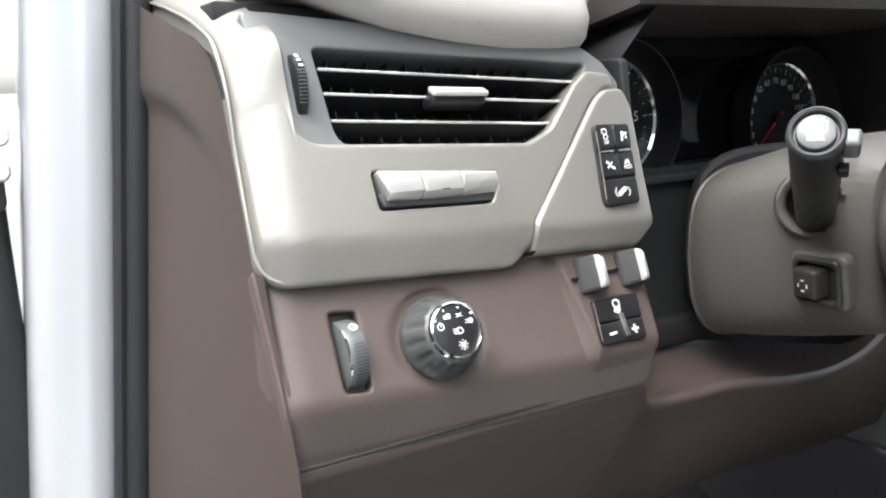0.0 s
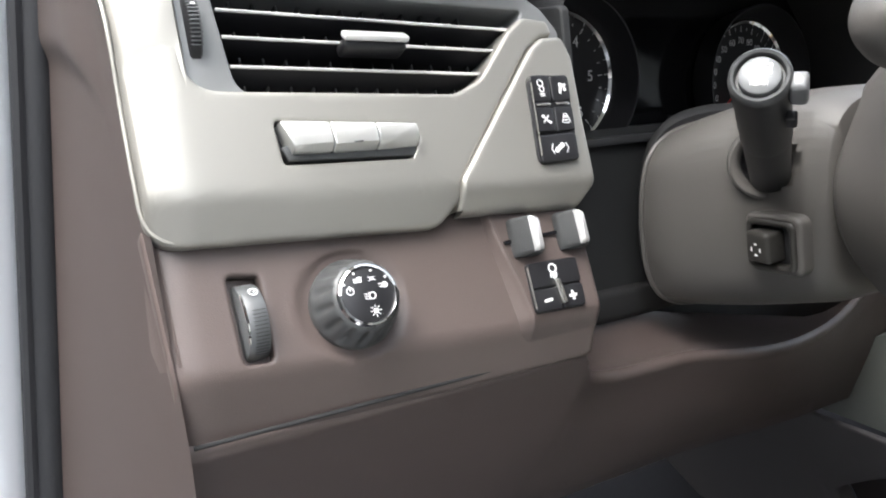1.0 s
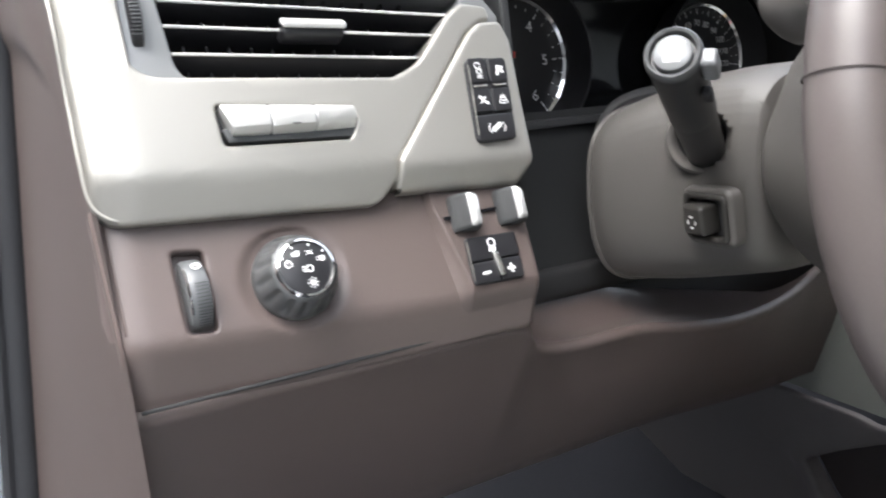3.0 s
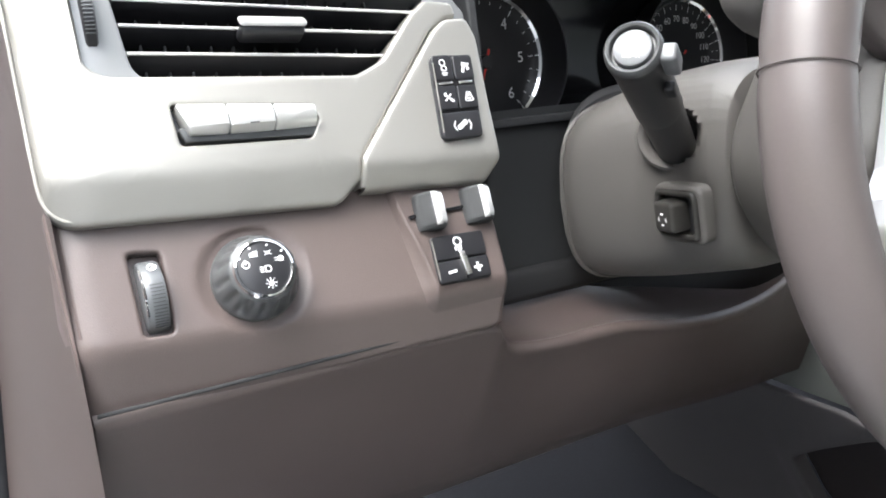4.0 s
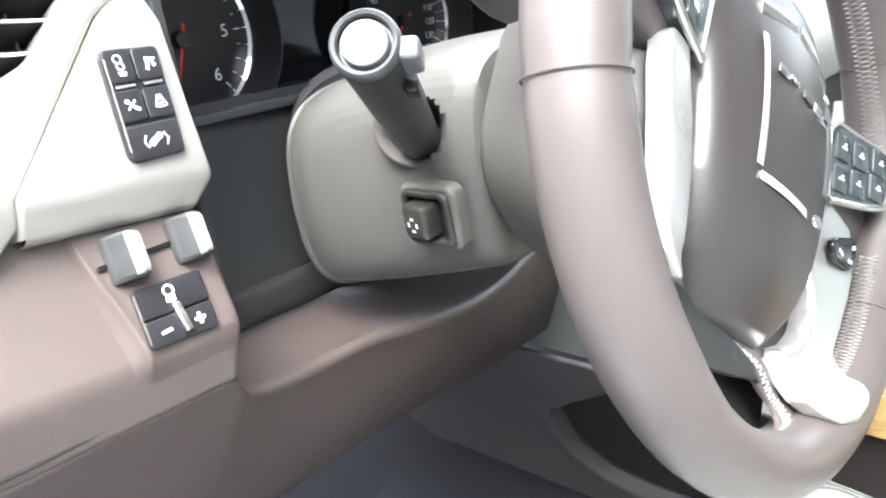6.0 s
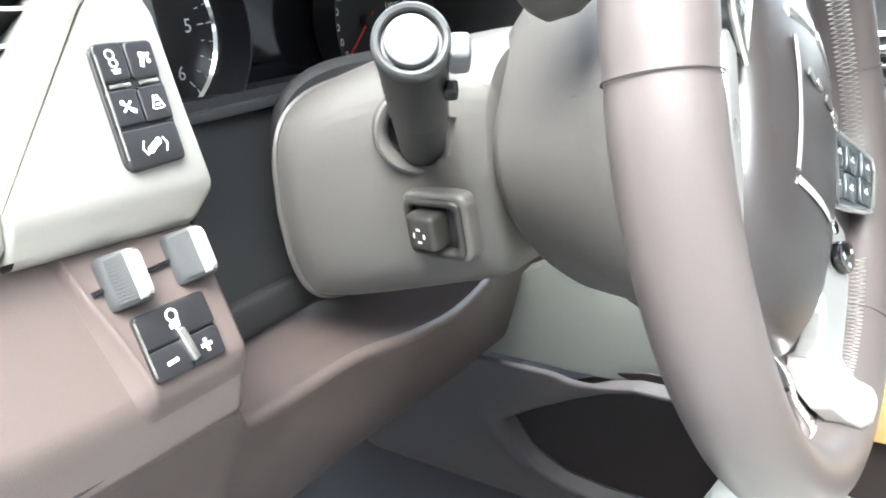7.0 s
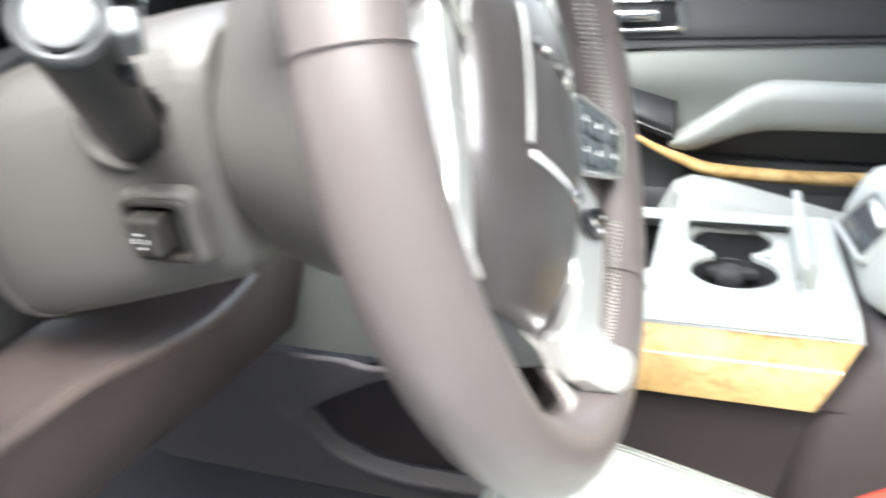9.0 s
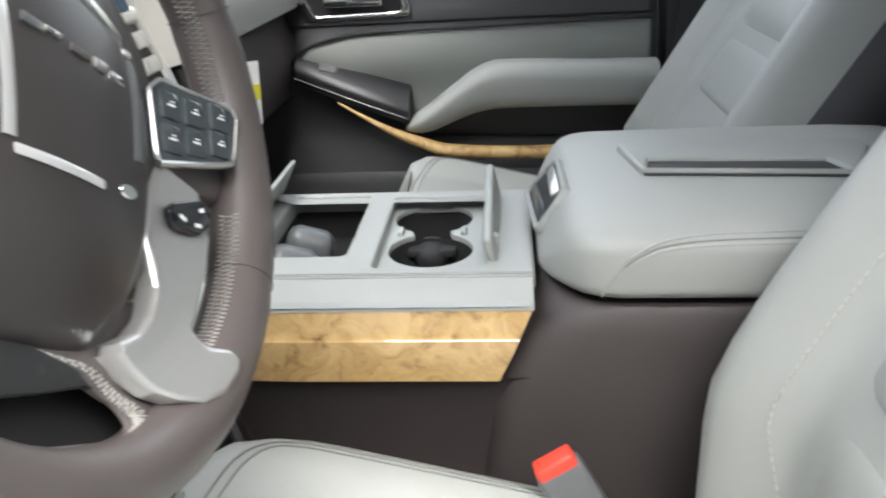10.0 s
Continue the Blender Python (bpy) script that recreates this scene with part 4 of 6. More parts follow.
near = {e for f in shell.faces if collar_distance(f.calc_center_median()) < 0.036 for e in f.edges}
bmesh.ops.subdivide_edges(shell, edges=list(near), cuts=7, use_grid_fill=True)
bmesh.ops.delete(shell, geom=[f for f in shell.faces if collar_distance(f.calc_center_median()) < 0.0190], context="FACES")
part("shroud", shell, BROWN_GREY, column, "taupe plastic shroud", 0.9)
part("shroud_lip", tube([(p[0], p[1] - 0.001, p[2]) for p in rows[2]], 0.0020, 6, closed=True, up=(0, 1, 0)), BROWN_GREY, column)
boot = []
for y, hw, k in ((0.067, 0.106, 0.94), (0.071, 0.1045, 1.0), (0.075, 0.1015, 1.025), (0.079, 0.0950, 0.99), (0.083, 0.0930, 0.965), (0.088, 0.0905, 0.995), (0.093, 0.0840, 1.005), (0.098, 0.078, 0.97), (0.115, 0.06, 0.93)):
    zc = column_at(y) + 0.014
    boot.append([(-0.42 + x, y, zc + z) for x, z in superring(0, 0, hw, 0.0715 * k, 3.6, 56)])
part("boot", loft(boot), BLACK_SOFT, column, "black flexible boot")
tip, base = Vector((-0.608, -0.092, 1.327)), Vector((-0.507, -0.024, 1.263))
d = (tip - base).normalized()
right = d.cross(Vector((0, 0, 1))).normalized()
MS = axes(base, right, d.cross(right))
L = (tip - base).length
part("stalk_collar", lathe([(0.0150, -0.016), (0.0160, -0.006), (0.0178, -0.0005), (0.0198, 0.0016), (0.0218, 0.0024), (0.0232, 0.0012), (0.0238, -0.003), (0.0240, -0.03)], MCOL, 48), BROWN_GREY, column, "flared collar round the stalk")
part("stalk_socket", lathe([(0.0158, -0.007), (0.0150, -0.016), (0.0140, -0.028), (0, -0.028)], MCOL, 32), BLACK_SOFT, column, "deep black socket")
if MS.to_3x3() @ Vector((0, 0, 1)) @ d < 0:
    MS = axes(base, -right, d.cross(right))
stalk = part("stalk", lathe([(0, -0.02), (0.0122, -0.02), (0.0128, 0.02), (0.0134, 0.060), (0.0136, 0.062), (0.0140, 0.064), (0.0144, L - 0.016), (0.0149, L - 0.010), (0.0150, L - 0.004), (0.0146, L - 0.0008), (0.0138, L), (0.0118, L - 0.0010), (0.0114, L - 0.004), (0, L - 0.004)], MS, 56), STALK, column, "black turn and wiper stalk")
part("stalk_ring", lathe([(0.0116, L - 0.0014), (0.0122, L + 0.0002), (0.0136, L + 0.0008), (0.0147, L - 0.0004), (0.0152, L - 0.004)], MS, 56), KNOB, stalk, "grey ring round the end button")
part("end_button", lathe([(0, L + 0.0010), (0.0088, L + 0.0008), (0.0098, L), (0.0103, L - 0.003), (0, L - 0.003)], MS, 48), WIPER_BUTTON, stalk, "pale grey wiper button with white print")
up_v = (Vector((0, 0, 1)) - d * d.z).normalized()
MT = axes(tip + d * 0.0012, up_v.cross(d), up_v) @ Matrix.Diagonal((0.72, 0.72, 1, 1))
mark([("bar", 0, 0.0060, 0.0150, 0.0010), ("bar", -0.0070, 0.0020, 0.0010, 0.0080, 4), ("bar", 0.0070, 0.0020, 0.0010, 0.0080, -4), ("bar", 0, -0.0015, 0.0150, 0.0010), ("bar", -0.001, 0.0015, 0.0011, 0.0090, 18), ("disc", 0.003, 0.0026, 0.0016), ("bar", 0, 0.0082, 0.0090, 0.0010)], MT @ Matrix.Translation((0, 0.0016, 0)), stalk, "wiper_symbol")
lettering("REAR", 0.0052, MT @ Matrix.Translation((0, -0.0065, 0)), WHITE, stalk, "lettering")
part("side_rocker", box(0.012, 0.014, 0.020, MT @ Matrix.Translation((0.0245, -0.003, -0.012)), 0.003, 3), WIPER_BUTTON, stalk, "small grey rocker")
part("side_tab", box(0.008, 0.008, 0.012, MT @ Matrix.Translation((0.0200, -0.012, -0.034)), 0.002, 3), BLACK, stalk)
ms = axes((-0.5175, -0.0365, 1.2195), (-0.05, -1, 0.05), (-0.12, 0, 1))
part("adjuster_pad", panel(rect(-0.0215, -0.0195, 0.0215, 0.0195, 0.008), ms @ Matrix.Translation((0.0005, 0, -0.0004)), None, [rect(-0.0180, -0.0160, 0.0170, 0.0160, 0.005)], r=0.0028, depth=0.010, hole_r=0.0008, hole_depth=0.006), BROWN_GREY, column, "raised taupe pad round the adjuster")
adj = part("adjuster_switch", panel(rect(-0.0185, -0.0165, 0.0185, 0.0165, 0.006), ms @ Matrix.Translation((0, 0, 0.0022)), r=0.0018, depth=0.008, holes=[rect(-0.0145, -0.0125, 0.0145, 0.0125, 0.004)], hole_depth=0.006), ADJUSTER, column, "dark square frame of the wheel adjuster")
part("switch_well", panel(rect(-0.015, -0.013, 0.015, 0.013, 0.003), ms @ Matrix.Translation((0, 0, -0.004)), r=0.0005), BLACK_SOFT, adj)
part("toggle", box(0.0195, 0.0205, 0.016, ms @ pose(-0.0035, -0.0005, 0.0010, 0, -6, 0), 0.003, 3), ADJUSTER, adj, "dark taupe toggle")
mark([("bar", 0.0036 * math.cos(radians(a)), 0.0036 * math.sin(radians(a)), 0.0013, 0.0026, a) for a in (0, 90, 180, 270)], ms @ pose(-0.0045, -0.0015, 0.0092, 0, -6, 0), adj)


# ---- steering wheel, turned a little to the right ----
wheel = thing("steering_wheel", "brown leather steering wheel with satin silver spokes, at a slight turn", "steering wheel")
MW = axes((-0.4235, -0.193, 1.272), (1, -0.023, 0), (0, 0.2163, 0.9763)) @ pose(0, 0, 0, 0, 0, -37)
RR, RT = 0.174, 0.0203


rows = []
for i in range(96):
    a = 360 / 96 * i
    da = min(abs((a - s + 180) % 360 - 180) for s in (37, 338, 143, 203))
    t = RT * (1.0 - 0.06 * math.exp(-(da / 0.9) ** 2))
    thin = 0.26 * (1 - smooth(abs((a - 270 + 180) % 360 - 180), 14, 30))
    ring = []
    for j in range(24):
        b = 2 * math.pi * j / 24
        r = RR + t * math.cos(b) * (1 - thin * (math.cos(b) < 0))
        ring.append(MW @ Vector((r * math.cos(radians(a)), r * math.sin(radians(a)), t * 0.96 * math.sin(b))))
    rows.append(ring)
part("rim", loft(rows, True, False, True), BROWN_LEATHER, wheel, "brown leather rim", 1.2)
for a in (37, 338, 143, 203):
    k = [MW @ Vector(((RR + (RT + 0.0001) * math.cos(b)) * math.cos(radians(a)), (RR + (RT + 0.0001) * math.cos(b)) * math.sin(radians(a)), (RT * 0.96 + 0.0001) * math.sin(b))) for b in [2 * math.pi * j / 24 for j in range(24)]]
    part("seam", tube(k, 0.0004, 6, closed=True, up=MW.to_3x3() @ Vector((math.cos(radians(a + 90)), math.sin(radians(a + 90)), 0))), BROWN_DARK, wheel, "dark seam in the leather")
for a0, a1 in ((-46, -8), (17, 60), (120, 163), (188, 226)):
    n = int((a1 - a0) / 1.15)
    for odd in (1, -1):
        pts = []
        for i in range(n):
            a = a0 + (a1 - a0) * i / n
            b = math.radians(180 - 5 + 17 * (odd if i % 2 else -odd))
            pts.append(MW @ Vector(((RR + (RT + 0.0004) * math.cos(b)) * math.cos(radians(a)), (RR + (RT + 0.0004) * math.cos(b)) * math.sin(radians(a)), RT * math.sin(b))))
        part("stitching", tube(pts, 0.0006, 5), THREAD, wheel, "pale crossed stitching")

def arm(p0, p1, w0, w1, t0, t1, h0=0.0, h1=0.0):
    """A spoke from hub to rim: widths, thicknesses and heights at both ends."""
    p0, p1 = Vector(p0), Vector(p1)
    d = (p1 - p0).normalized()
    n = Vector((-d.y, d.x))
    rows = []
    for i in range(9):
        s = i / 8
        c, hw, ht, h = p0.lerp(p1, s), w0 + (w1 - w0) * s * s, t0 + (t1 - t0) * s, h0 + (h1 - h0) * s
        rows.append([MW @ Vector((c.x + n.x * x, c.y + n.y * x, h + z)) for x, z in superring(0, 0, hw, ht, 3.2, 24)])
    return loft(rows)


# back cover between column and wheel
rows = []
for w, a, b, dy in ((-0.128, 0.070, 0.060, 0), (-0.126, 0.080, 0.072, 0), (-0.118, 0.085, 0.080, 0), (-0.09, 0.094, 0.088, 0), (-0.060, 0.107, 0.108, 0), (-0.040, 0.114, 0.117, 0), (-0.024, 0.110, 0.106, -0.004), (-0.004, 0.09, 0.085, -0.008)):
    rows.append([MW @ Vector((x, y + dy, w)) for x, y in superring(0, 0, a, b, 2.7, 48)])
part("back_cover", loft(rows), BROWN_GREY, wheel, "taupe back cover", 0.9)


part("spoke_back", arm((-0.045, -0.050), (-0.108, -0.133), 0.034, 0.030, 0.020, 0.010, -0.050, -0.008), BROWN_GREY, wheel, "taupe back of the lower spoke")
part("paddle", loft([[MW @ Vector((-0.151 + x * k, 0.003 + y * k, w)) for x, y in superring(0, 0, 0.022, 0.021, 2.6, 28)] for w, k in ((-0.064, 0.55), (-0.067, 0.85), (-0.062, 1.0), (-0.050, 0.98), (-0.042, 0.8))]), BROWN_GREY, wheel, "rounded switch behind the wheel")
part("clip_slot", tube([(-0.5196, -0.1132, 1.2920), (-0.5228, -0.1192, 1.2940), (-0.5253, -0.1249, 1.2948)], [0.0003, 0.0005, 0.0003], 6), BROWN_DARK, wheel, "small dark clip slot")
part("cover_seam", tube(spline([(-0.5205, -0.1270, 1.2255), (-0.5236, -0.1286, 1.2297), (-0.5279, -0.1315, 1.2363), (-0.5320, -0.1368, 1.2421), (-0.5370, -0.1459, 1.2476)], 4), 0.0004, 6), BROWN_DARK, wheel, "curved seam of the cover")


def trim_form(u, v):
    r = math.hypot(u, v)
    return 0.003 * smooth(r, 0.08, 0.13) + 0.018 * smooth(r, 0.125, 0.172)


def pod_rise(u, v):
    return 0.011 * smooth(math.hypot(u, v), 0.085, 0.155)


for s in (1, -1):
    part("side_spoke", arm((s * 0.045, 0.008), (s * 0.166, 0.014), 0.030, 0.028, 0.012, 0.010, -0.016, -0.012), BROWN_LEATHER, wheel, "brown leather side spoke")
    trim = [(0.034, -0.116), (0.043, -0.128), (0.052, -0.1375), (0.064, -0.1415), (0.080, -0.1425), (0.098, -0.1375), (0.112, -0.127), (0.1165, -0.119), (0.112, -0.113), (0.098, -0.112), (0.0935, -0.104), (0.107, -0.085), (0.118, -0.065), (0.124, -0.048), (0.118, -0.020), (0.086, -0.012), (0.070, -0.040), (0.067, -0.060), (0.0715, -0.083), (0.0645, -0.099), (0.0535, -0.1085)]
    if s < 0:
        trim = [(0.106, -0.012), (0.104, -0.030), (0.098, -0.053), (0.0935, -0.076), (0.0945, -0.093), (0.100, -0.110), (0.092, -0.122), (0.080, -0.115), (0.0735, -0.099), (0.072, -0.067), (0.076, -0.043), (0.0835, -0.023), (0.087, -0.012)][::-1]
    pts = [(s * x, y) for x, y in trim]
    part("spoke_trim", panel(rounded(pts, 0.005, 5), MW @ Matrix.Translation((0, 0, 0.0)), trim_form, r=0.0036, depth=0.012, step=0.006), SPOKE, wheel, "satin silver spoke trim")
    pod_pts = [(s * x, y) for x, y in ((0.080, -0.016), (0.136, 0.000), (0.1455, 0.0055), (0.1535, 0.035), (0.148, 0.0400), (0.087, 0.036), (0.076, 0.026))]
    pod = part("button_pod", panel(rounded(pod_pts, 0.006, 5), MW @ Matrix.Translation((0, 0, 0.001)), pod_rise, r=0.002, depth=0.008, step=0.006), POD, wheel, "glossy grey button pod with a silver frame")
    lower_right = spline([(s * x, y, 0.0012 + pod_rise(x, y)) for x, y in ((0.080, -0.016), (0.110, -0.0075), (0.136, 0.000), (0.1450, 0.0065), (0.1495, 0.022), (0.1525, 0.034))], 6)
    part("pod_frame", tube([MW @ p for p in lower_right], 0.0021, 8, up=MW.to_3x3() @ Vector((0, 0, 1))), SATIN, pod, "silver frame")
    part("pod_edge", tube([MW @ Vector((p.x, p.y, 0.0008 + pod_rise(p.x, p.y))) for p in rounded(pod_pts, 0.006, 5)], 0.0012, 6, closed=True, up=MW.to_3x3() @ Vector((0, 0, 1))), SPOKE, pod)
    for bx, by, bw in ((0.093, 0.022, 0.015), (0.112, 0.024, 0.016), (0.133, 0.028, 0.018), (0.093, 0.002, 0.015), (0.112, 0.006, 0.016), (0.132, 0.011, 0.018)):
        lift = 0.0016 + pod_rise(s * bx, by)
        b = part("button", box(bw, 0.016, 0.0022, MW @ pose(s * bx, by, lift, 0, -s * 8, s * 6), 0.0010, 2), POD, pod)
        mark([("bar", 0, 0, 0.0062, 0.0014), ("bar", 0.0010, 0.0022, 0.0030, 0.0010)], MW @ pose(s * bx, by, lift + 0.0013, 0, -s * 8, s * 6), b)
    if s > 0:
        part("small_pod", prism(rounded([(s * x, y) for x, y in ((0.077, -0.043), (0.084, -0.0375), (0.110, -0.0285), (0.122, -0.0345), (0.1205, -0.0415), (0.107, -0.050), (0.083, -0.051))], 0.006, 4), 0.004, MW @ Matrix.Translation((0, 0, 0.003)), 0.0012), GLOSS, wheel, "small black button cluster")
        mark([("bar", s * 0.090, -0.0445, 0.0062, 0.0024, -12), ("bar", s * 0.105, -0.0450, 0.0066, 0.0022, 8), ("bar", s * 0.110, -0.0350, 0.0050, 0.0024, 20)], MW @ Matrix.Translation((0, 0, 0.0072)), wheel, "symbol")

air_out = rounded([(-0.034, -0.120), (0.034, -0.120), (0.056, -0.097), (0.067, -0.060), (0.075, 0.0), (0.076, 0.040), (0.055, 0.070), (-0.055, 0.070), (-0.076, 0.040), (-0.075, 0.0), (-0.067, -0.060), (-0.056, -0.097)], 0.02, 6)


def air_form(u, v):
    d = math.hypot(u / 0.085, (v + 0.02) / 0.11)
    return 0.020 * (1 - d * d) - 0.006 * smooth(-v, 0.07, 0.125)


part("airbag_cover", panel(air_out, MW @ Matrix.Translation((0, 0, -0.003)), air_form, r=0.010, depth=0.04, step=0.008), AIRBAG, wheel, "smooth brown airbag cover", 0.9)
web_out = [(0.166 * math.cos(radians(a)), 0.166 * math.sin(radians(a))) for a in range(-138, -41, 4)] + [(0.085, -0.088), (-0.085, -0.088)]
web_hole = rounded([(-0.052, -0.1430), (0.000, -0.1375), (0.026, -0.1335), (0.0420, -0.1405), (0.0460, -0.1480), (0.040, -0.1565), (-0.044, -0.1600)], [0.006, 0.02, 0.006, 0.008, 0.006, 0.006, 0.004], 6)


def web_form(u, v):
    return 0.010 * smooth(math.hypot(u, v), 0.140, 0.168) - 0.006 * smooth(v, -0.128, -0.112)


part("lower_spokes", panel(web_out, MW @ Matrix.Translation((0, 0, -0.006)), web_form, [web_hole], r=0.002, depth=0.012, hole_r=0.0012, hole_depth=0.0030, step=0.006), BROWN_LEATHER, wheel, "brown leather round the lower opening")
slate = rounded([(-0.060, -0.108), (-0.020, -0.1100), (0.002, -0.1195), (0.020, -0.1270), (0.0300, -0.1350), (0.0240, -0.1335), (0.000, -0.1375), (-0.056, -0.1430)], [0.002, 0.006, 0.006, 0.01, 0.001, 0.004, 0.02, 0.002], 5)
part("lower_bridge", panel(slate, MW @ Matrix.Translation((0, 0, -0.0048)), web_form, r=0.0010, depth=0.003, step=0.006), RECESS, wheel, "dark slate insert below the airbag cover")
# Added black plate stands for the dark seen through the opening.
part("opening_dark_plate", prism(rounded([(-0.058, -0.128), (0.082, -0.122), (0.078, -0.163), (-0.052, -0.163)], 0.004, 3), 0.002, MW @ Matrix.Translation((0, 0, -0.026)), 0.0006), BLACK_SOFT, wheel, "black plate added behind the see-through lower opening")
way = spline([(0.000, -0.1200, 0.0004), (0.013, -0.1225, 0.0010), (0.027, -0.1262, 0.0020), (0.0375, -0.1335, 0.0028), (0.0465, -0.1400, 0.0036), (0.0520, -0.1458, 0.0052), (0.0490, -0.1518, 0.0036), (0.0400, -0.1558, 0.0020), (0.028, -0.1585, 0.0010)], 5)
bms = []
for n, p in enumerate(way):
    t = way[min(n + 1, len(way) - 1)] - way[max(n - 1, 0)]
    t = Vector((t.x, t.y, 0)).normalized()
    side = Vector((-t.y, t.x, 0)) * p.z
    for lean in ((0.0014, -0.0010) if n % 2 else (0.0012,)):
        ends = [Vector((p.x, p.y, 0)) + side * e + t * (lean * e) for e in (-1, 1)]
        bms.append(tube([MW @ Vector((q.x, q.y, -0.0052 + web_form(q.x, q.y))) for q in ends], 0.00036, 5))
part("stitching", merge(*bms), THREAD, wheel, "pale crossed stitching")


def plate_z(x, y):
    return -0.003 + air_form(x, y) + 0.0006


# Bright and satin lines are trim; the grey one paints a lit bevel.
for a, b, wide, mat in (((-0.0365, -0.0475), (-0.0405, 0.018), 0.0036, BRIGHT), ((-0.034, -0.0515), (0.014, -0.0520), 0.0022, BRIGHT), ((0.0455, -0.030), (0.0500, 0.026), 0.0046, GREY_SWITCH), ((-0.004, 0.0405), (0.043, 0.0325), 0.0042, SATIN), ((-0.043, 0.0325), (-0.010, 0.0405), 0.0042, SATIN)):
    line = [Vector(a).lerp(Vector(b), i / 10) for i in range(11)]
    part("cover_line", tube([MW @ Vector((p.x, p.y, plate_z(p.x, p.y))) for p in line], wide, 8, flat=0.16, up=MW.to_3x3() @ Vector((0, 0, 1))), mat, wheel, "flat line on the cover, the grey one a painted bevel highlight")
for x, y, w, h, mat in ((-0.026, 0.0045, 0.012, 0.0045, GREY_SWITCH), (-0.016, 0.0050, 0.010, 0.0026, SATIN), (0.000, 0.0035, 0.012, 0.0040, BROWN_GREY), (0.014, 0.0040, 0.010, 0.0052, SATIN), (0.027, 0.0040, 0.010, 0.0042, CHROME), (0.047, 0.0290, 0.007, 0.0030, BRIGHT)):
    part("emblem", box(w, h, 0.0014, MW @ pose(x, y, plate_z(x, y) + 0.0002), 0.0005, 2), mat, wheel, "plain emblem bar")
part("badge", lathe([(0, 0.001), (0.0055, 0.001), (0.0062, 0), (0, 0)], MW @ pose(0.034, -0.0485, plate_z(0.034, -0.0485)) @ Matrix.Diagonal((1, 0.55, 1, 1)), 20), CHROME, wheel, "small oval badge")


# ---- centre console ----
console = thing("center_console", "grey leather centre console with burl wood and open cup holders", "center console")


def half(y):
    """Half width of the console, which widens a little under the dashboard."""
    return 0.165 + 0.024 * smooth(y, -0.14, 0.02)


ys = [-0.44 + 0.02 * i for i in range(38)]


def side_strip(s, pts_of, last=1.0):
    return loft([[(s * (x - 0.040 * (s > 0)), y, z) for x, z in pts_of(y)] for y in ys if y < last], False)


def seam_z(y):
    return 0.945 + 0.006 * smooth(y, -0.22, 0.0)


def cap_z(y):
    """Height at which the upper side tucks under the dashboard."""
    return 1.095 - 0.5 * max(0.0, y)


def wood_top(y):
    return 1.0150


for s in (-1, 1):
    inward = 0.040 * (s > 0)
    part("side_panel", side_strip(s, lambda y: [(half(y) - 0.004, seam_z(y) + 0.002), (half(y) - 0.010, 0.94), (half(y) - 0.026, 0.90), (half(y) - 0.04 - 0.03 * smooth(y, -0.1, 0.1), 0.80), (half(y) - 0.05 - 0.04 * smooth(y, -0.1, 0.1), 0.66)], -0.10), BROWN_DARK, console, "dark brown lower side")

    def wood_pts(y):
        k = (wood_top(y) - seam_z(y)) * (1 - 0.95 * smooth(y, -0.16, -0.02))
        t = seam_z(y) + k
        h = half(y)
        return [(h - 0.012, t - k + 0.002), (h - 0.002, t - k), (h + 0.0015, t - 0.6 * k), (h + 0.0015, t - 0.40 * k), (h - 0.0008, t - 0.365 * k), (h - 0.0014, t - 0.02), (h - 0.004, t - 0.002), (h - 0.012, t)] if k > 0.03 else \
            [(h - 0.012, t - k), (h - 0.002, t - k), (h, t - 0.7 * k), (h, t - 0.5 * k), (h - 0.0005, t - 0.4 * k), (h - 0.001, t - 0.3 * k), (h - 0.004, t - 0.1 * k), (h - 0.012, t)]
    part("wood_trim", loft([[(s * (x - inward), y + 0.42 * (wood_top(y) - z) * max(0.0, 1 - i / 5), z) for x, z in wood_pts(y)] for i, y in enumerate([-0.408 + 0.012 * i for i in range(33)])], False), WOOD, console, "glossy golden burl wood trim")
    # Front rows repeat the upper side in a darker grey that paints shade.
    for name, mat, note, span in (("upper_side", ASH_PLASTIC, "ash grey upper side", [-0.405 + 0.0145 * i for i in range(23)]), ("flank", ASH_SHADE, "upper side under the dashboard, darkened for its shade", [-0.086 + 0.018 * i for i in range(16)])):
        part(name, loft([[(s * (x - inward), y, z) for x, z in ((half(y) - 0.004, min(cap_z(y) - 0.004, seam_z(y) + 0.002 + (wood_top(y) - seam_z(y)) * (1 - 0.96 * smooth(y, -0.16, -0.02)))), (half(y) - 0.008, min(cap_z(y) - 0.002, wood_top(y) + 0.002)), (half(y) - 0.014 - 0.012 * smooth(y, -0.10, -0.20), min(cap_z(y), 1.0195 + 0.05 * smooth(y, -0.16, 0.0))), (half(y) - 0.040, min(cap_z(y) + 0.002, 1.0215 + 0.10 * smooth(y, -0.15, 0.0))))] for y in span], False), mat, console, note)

# console top with its openings
MC = axes((0, 0, 1.0215), (0, -1, 0), (1, 0, 0))
bin1 = rect(0.140, -0.060, 0.230, 0.113, 0.008)
bin2 = rect(0.260, -0.088, 0.366, 0.104, 0.008)
part("top", panel(rect(0.10, -0.110, 0.412, 0.124, 0.008), MC, lambda u, v: -0.10 * max(0, -0.092 - v), [bin1, bin2], r=0.004, depth=0.012, hole_r=0.003, hole_depth=0.02, step=0.03), ASH_PLASTIC, console, "ash grey console top")
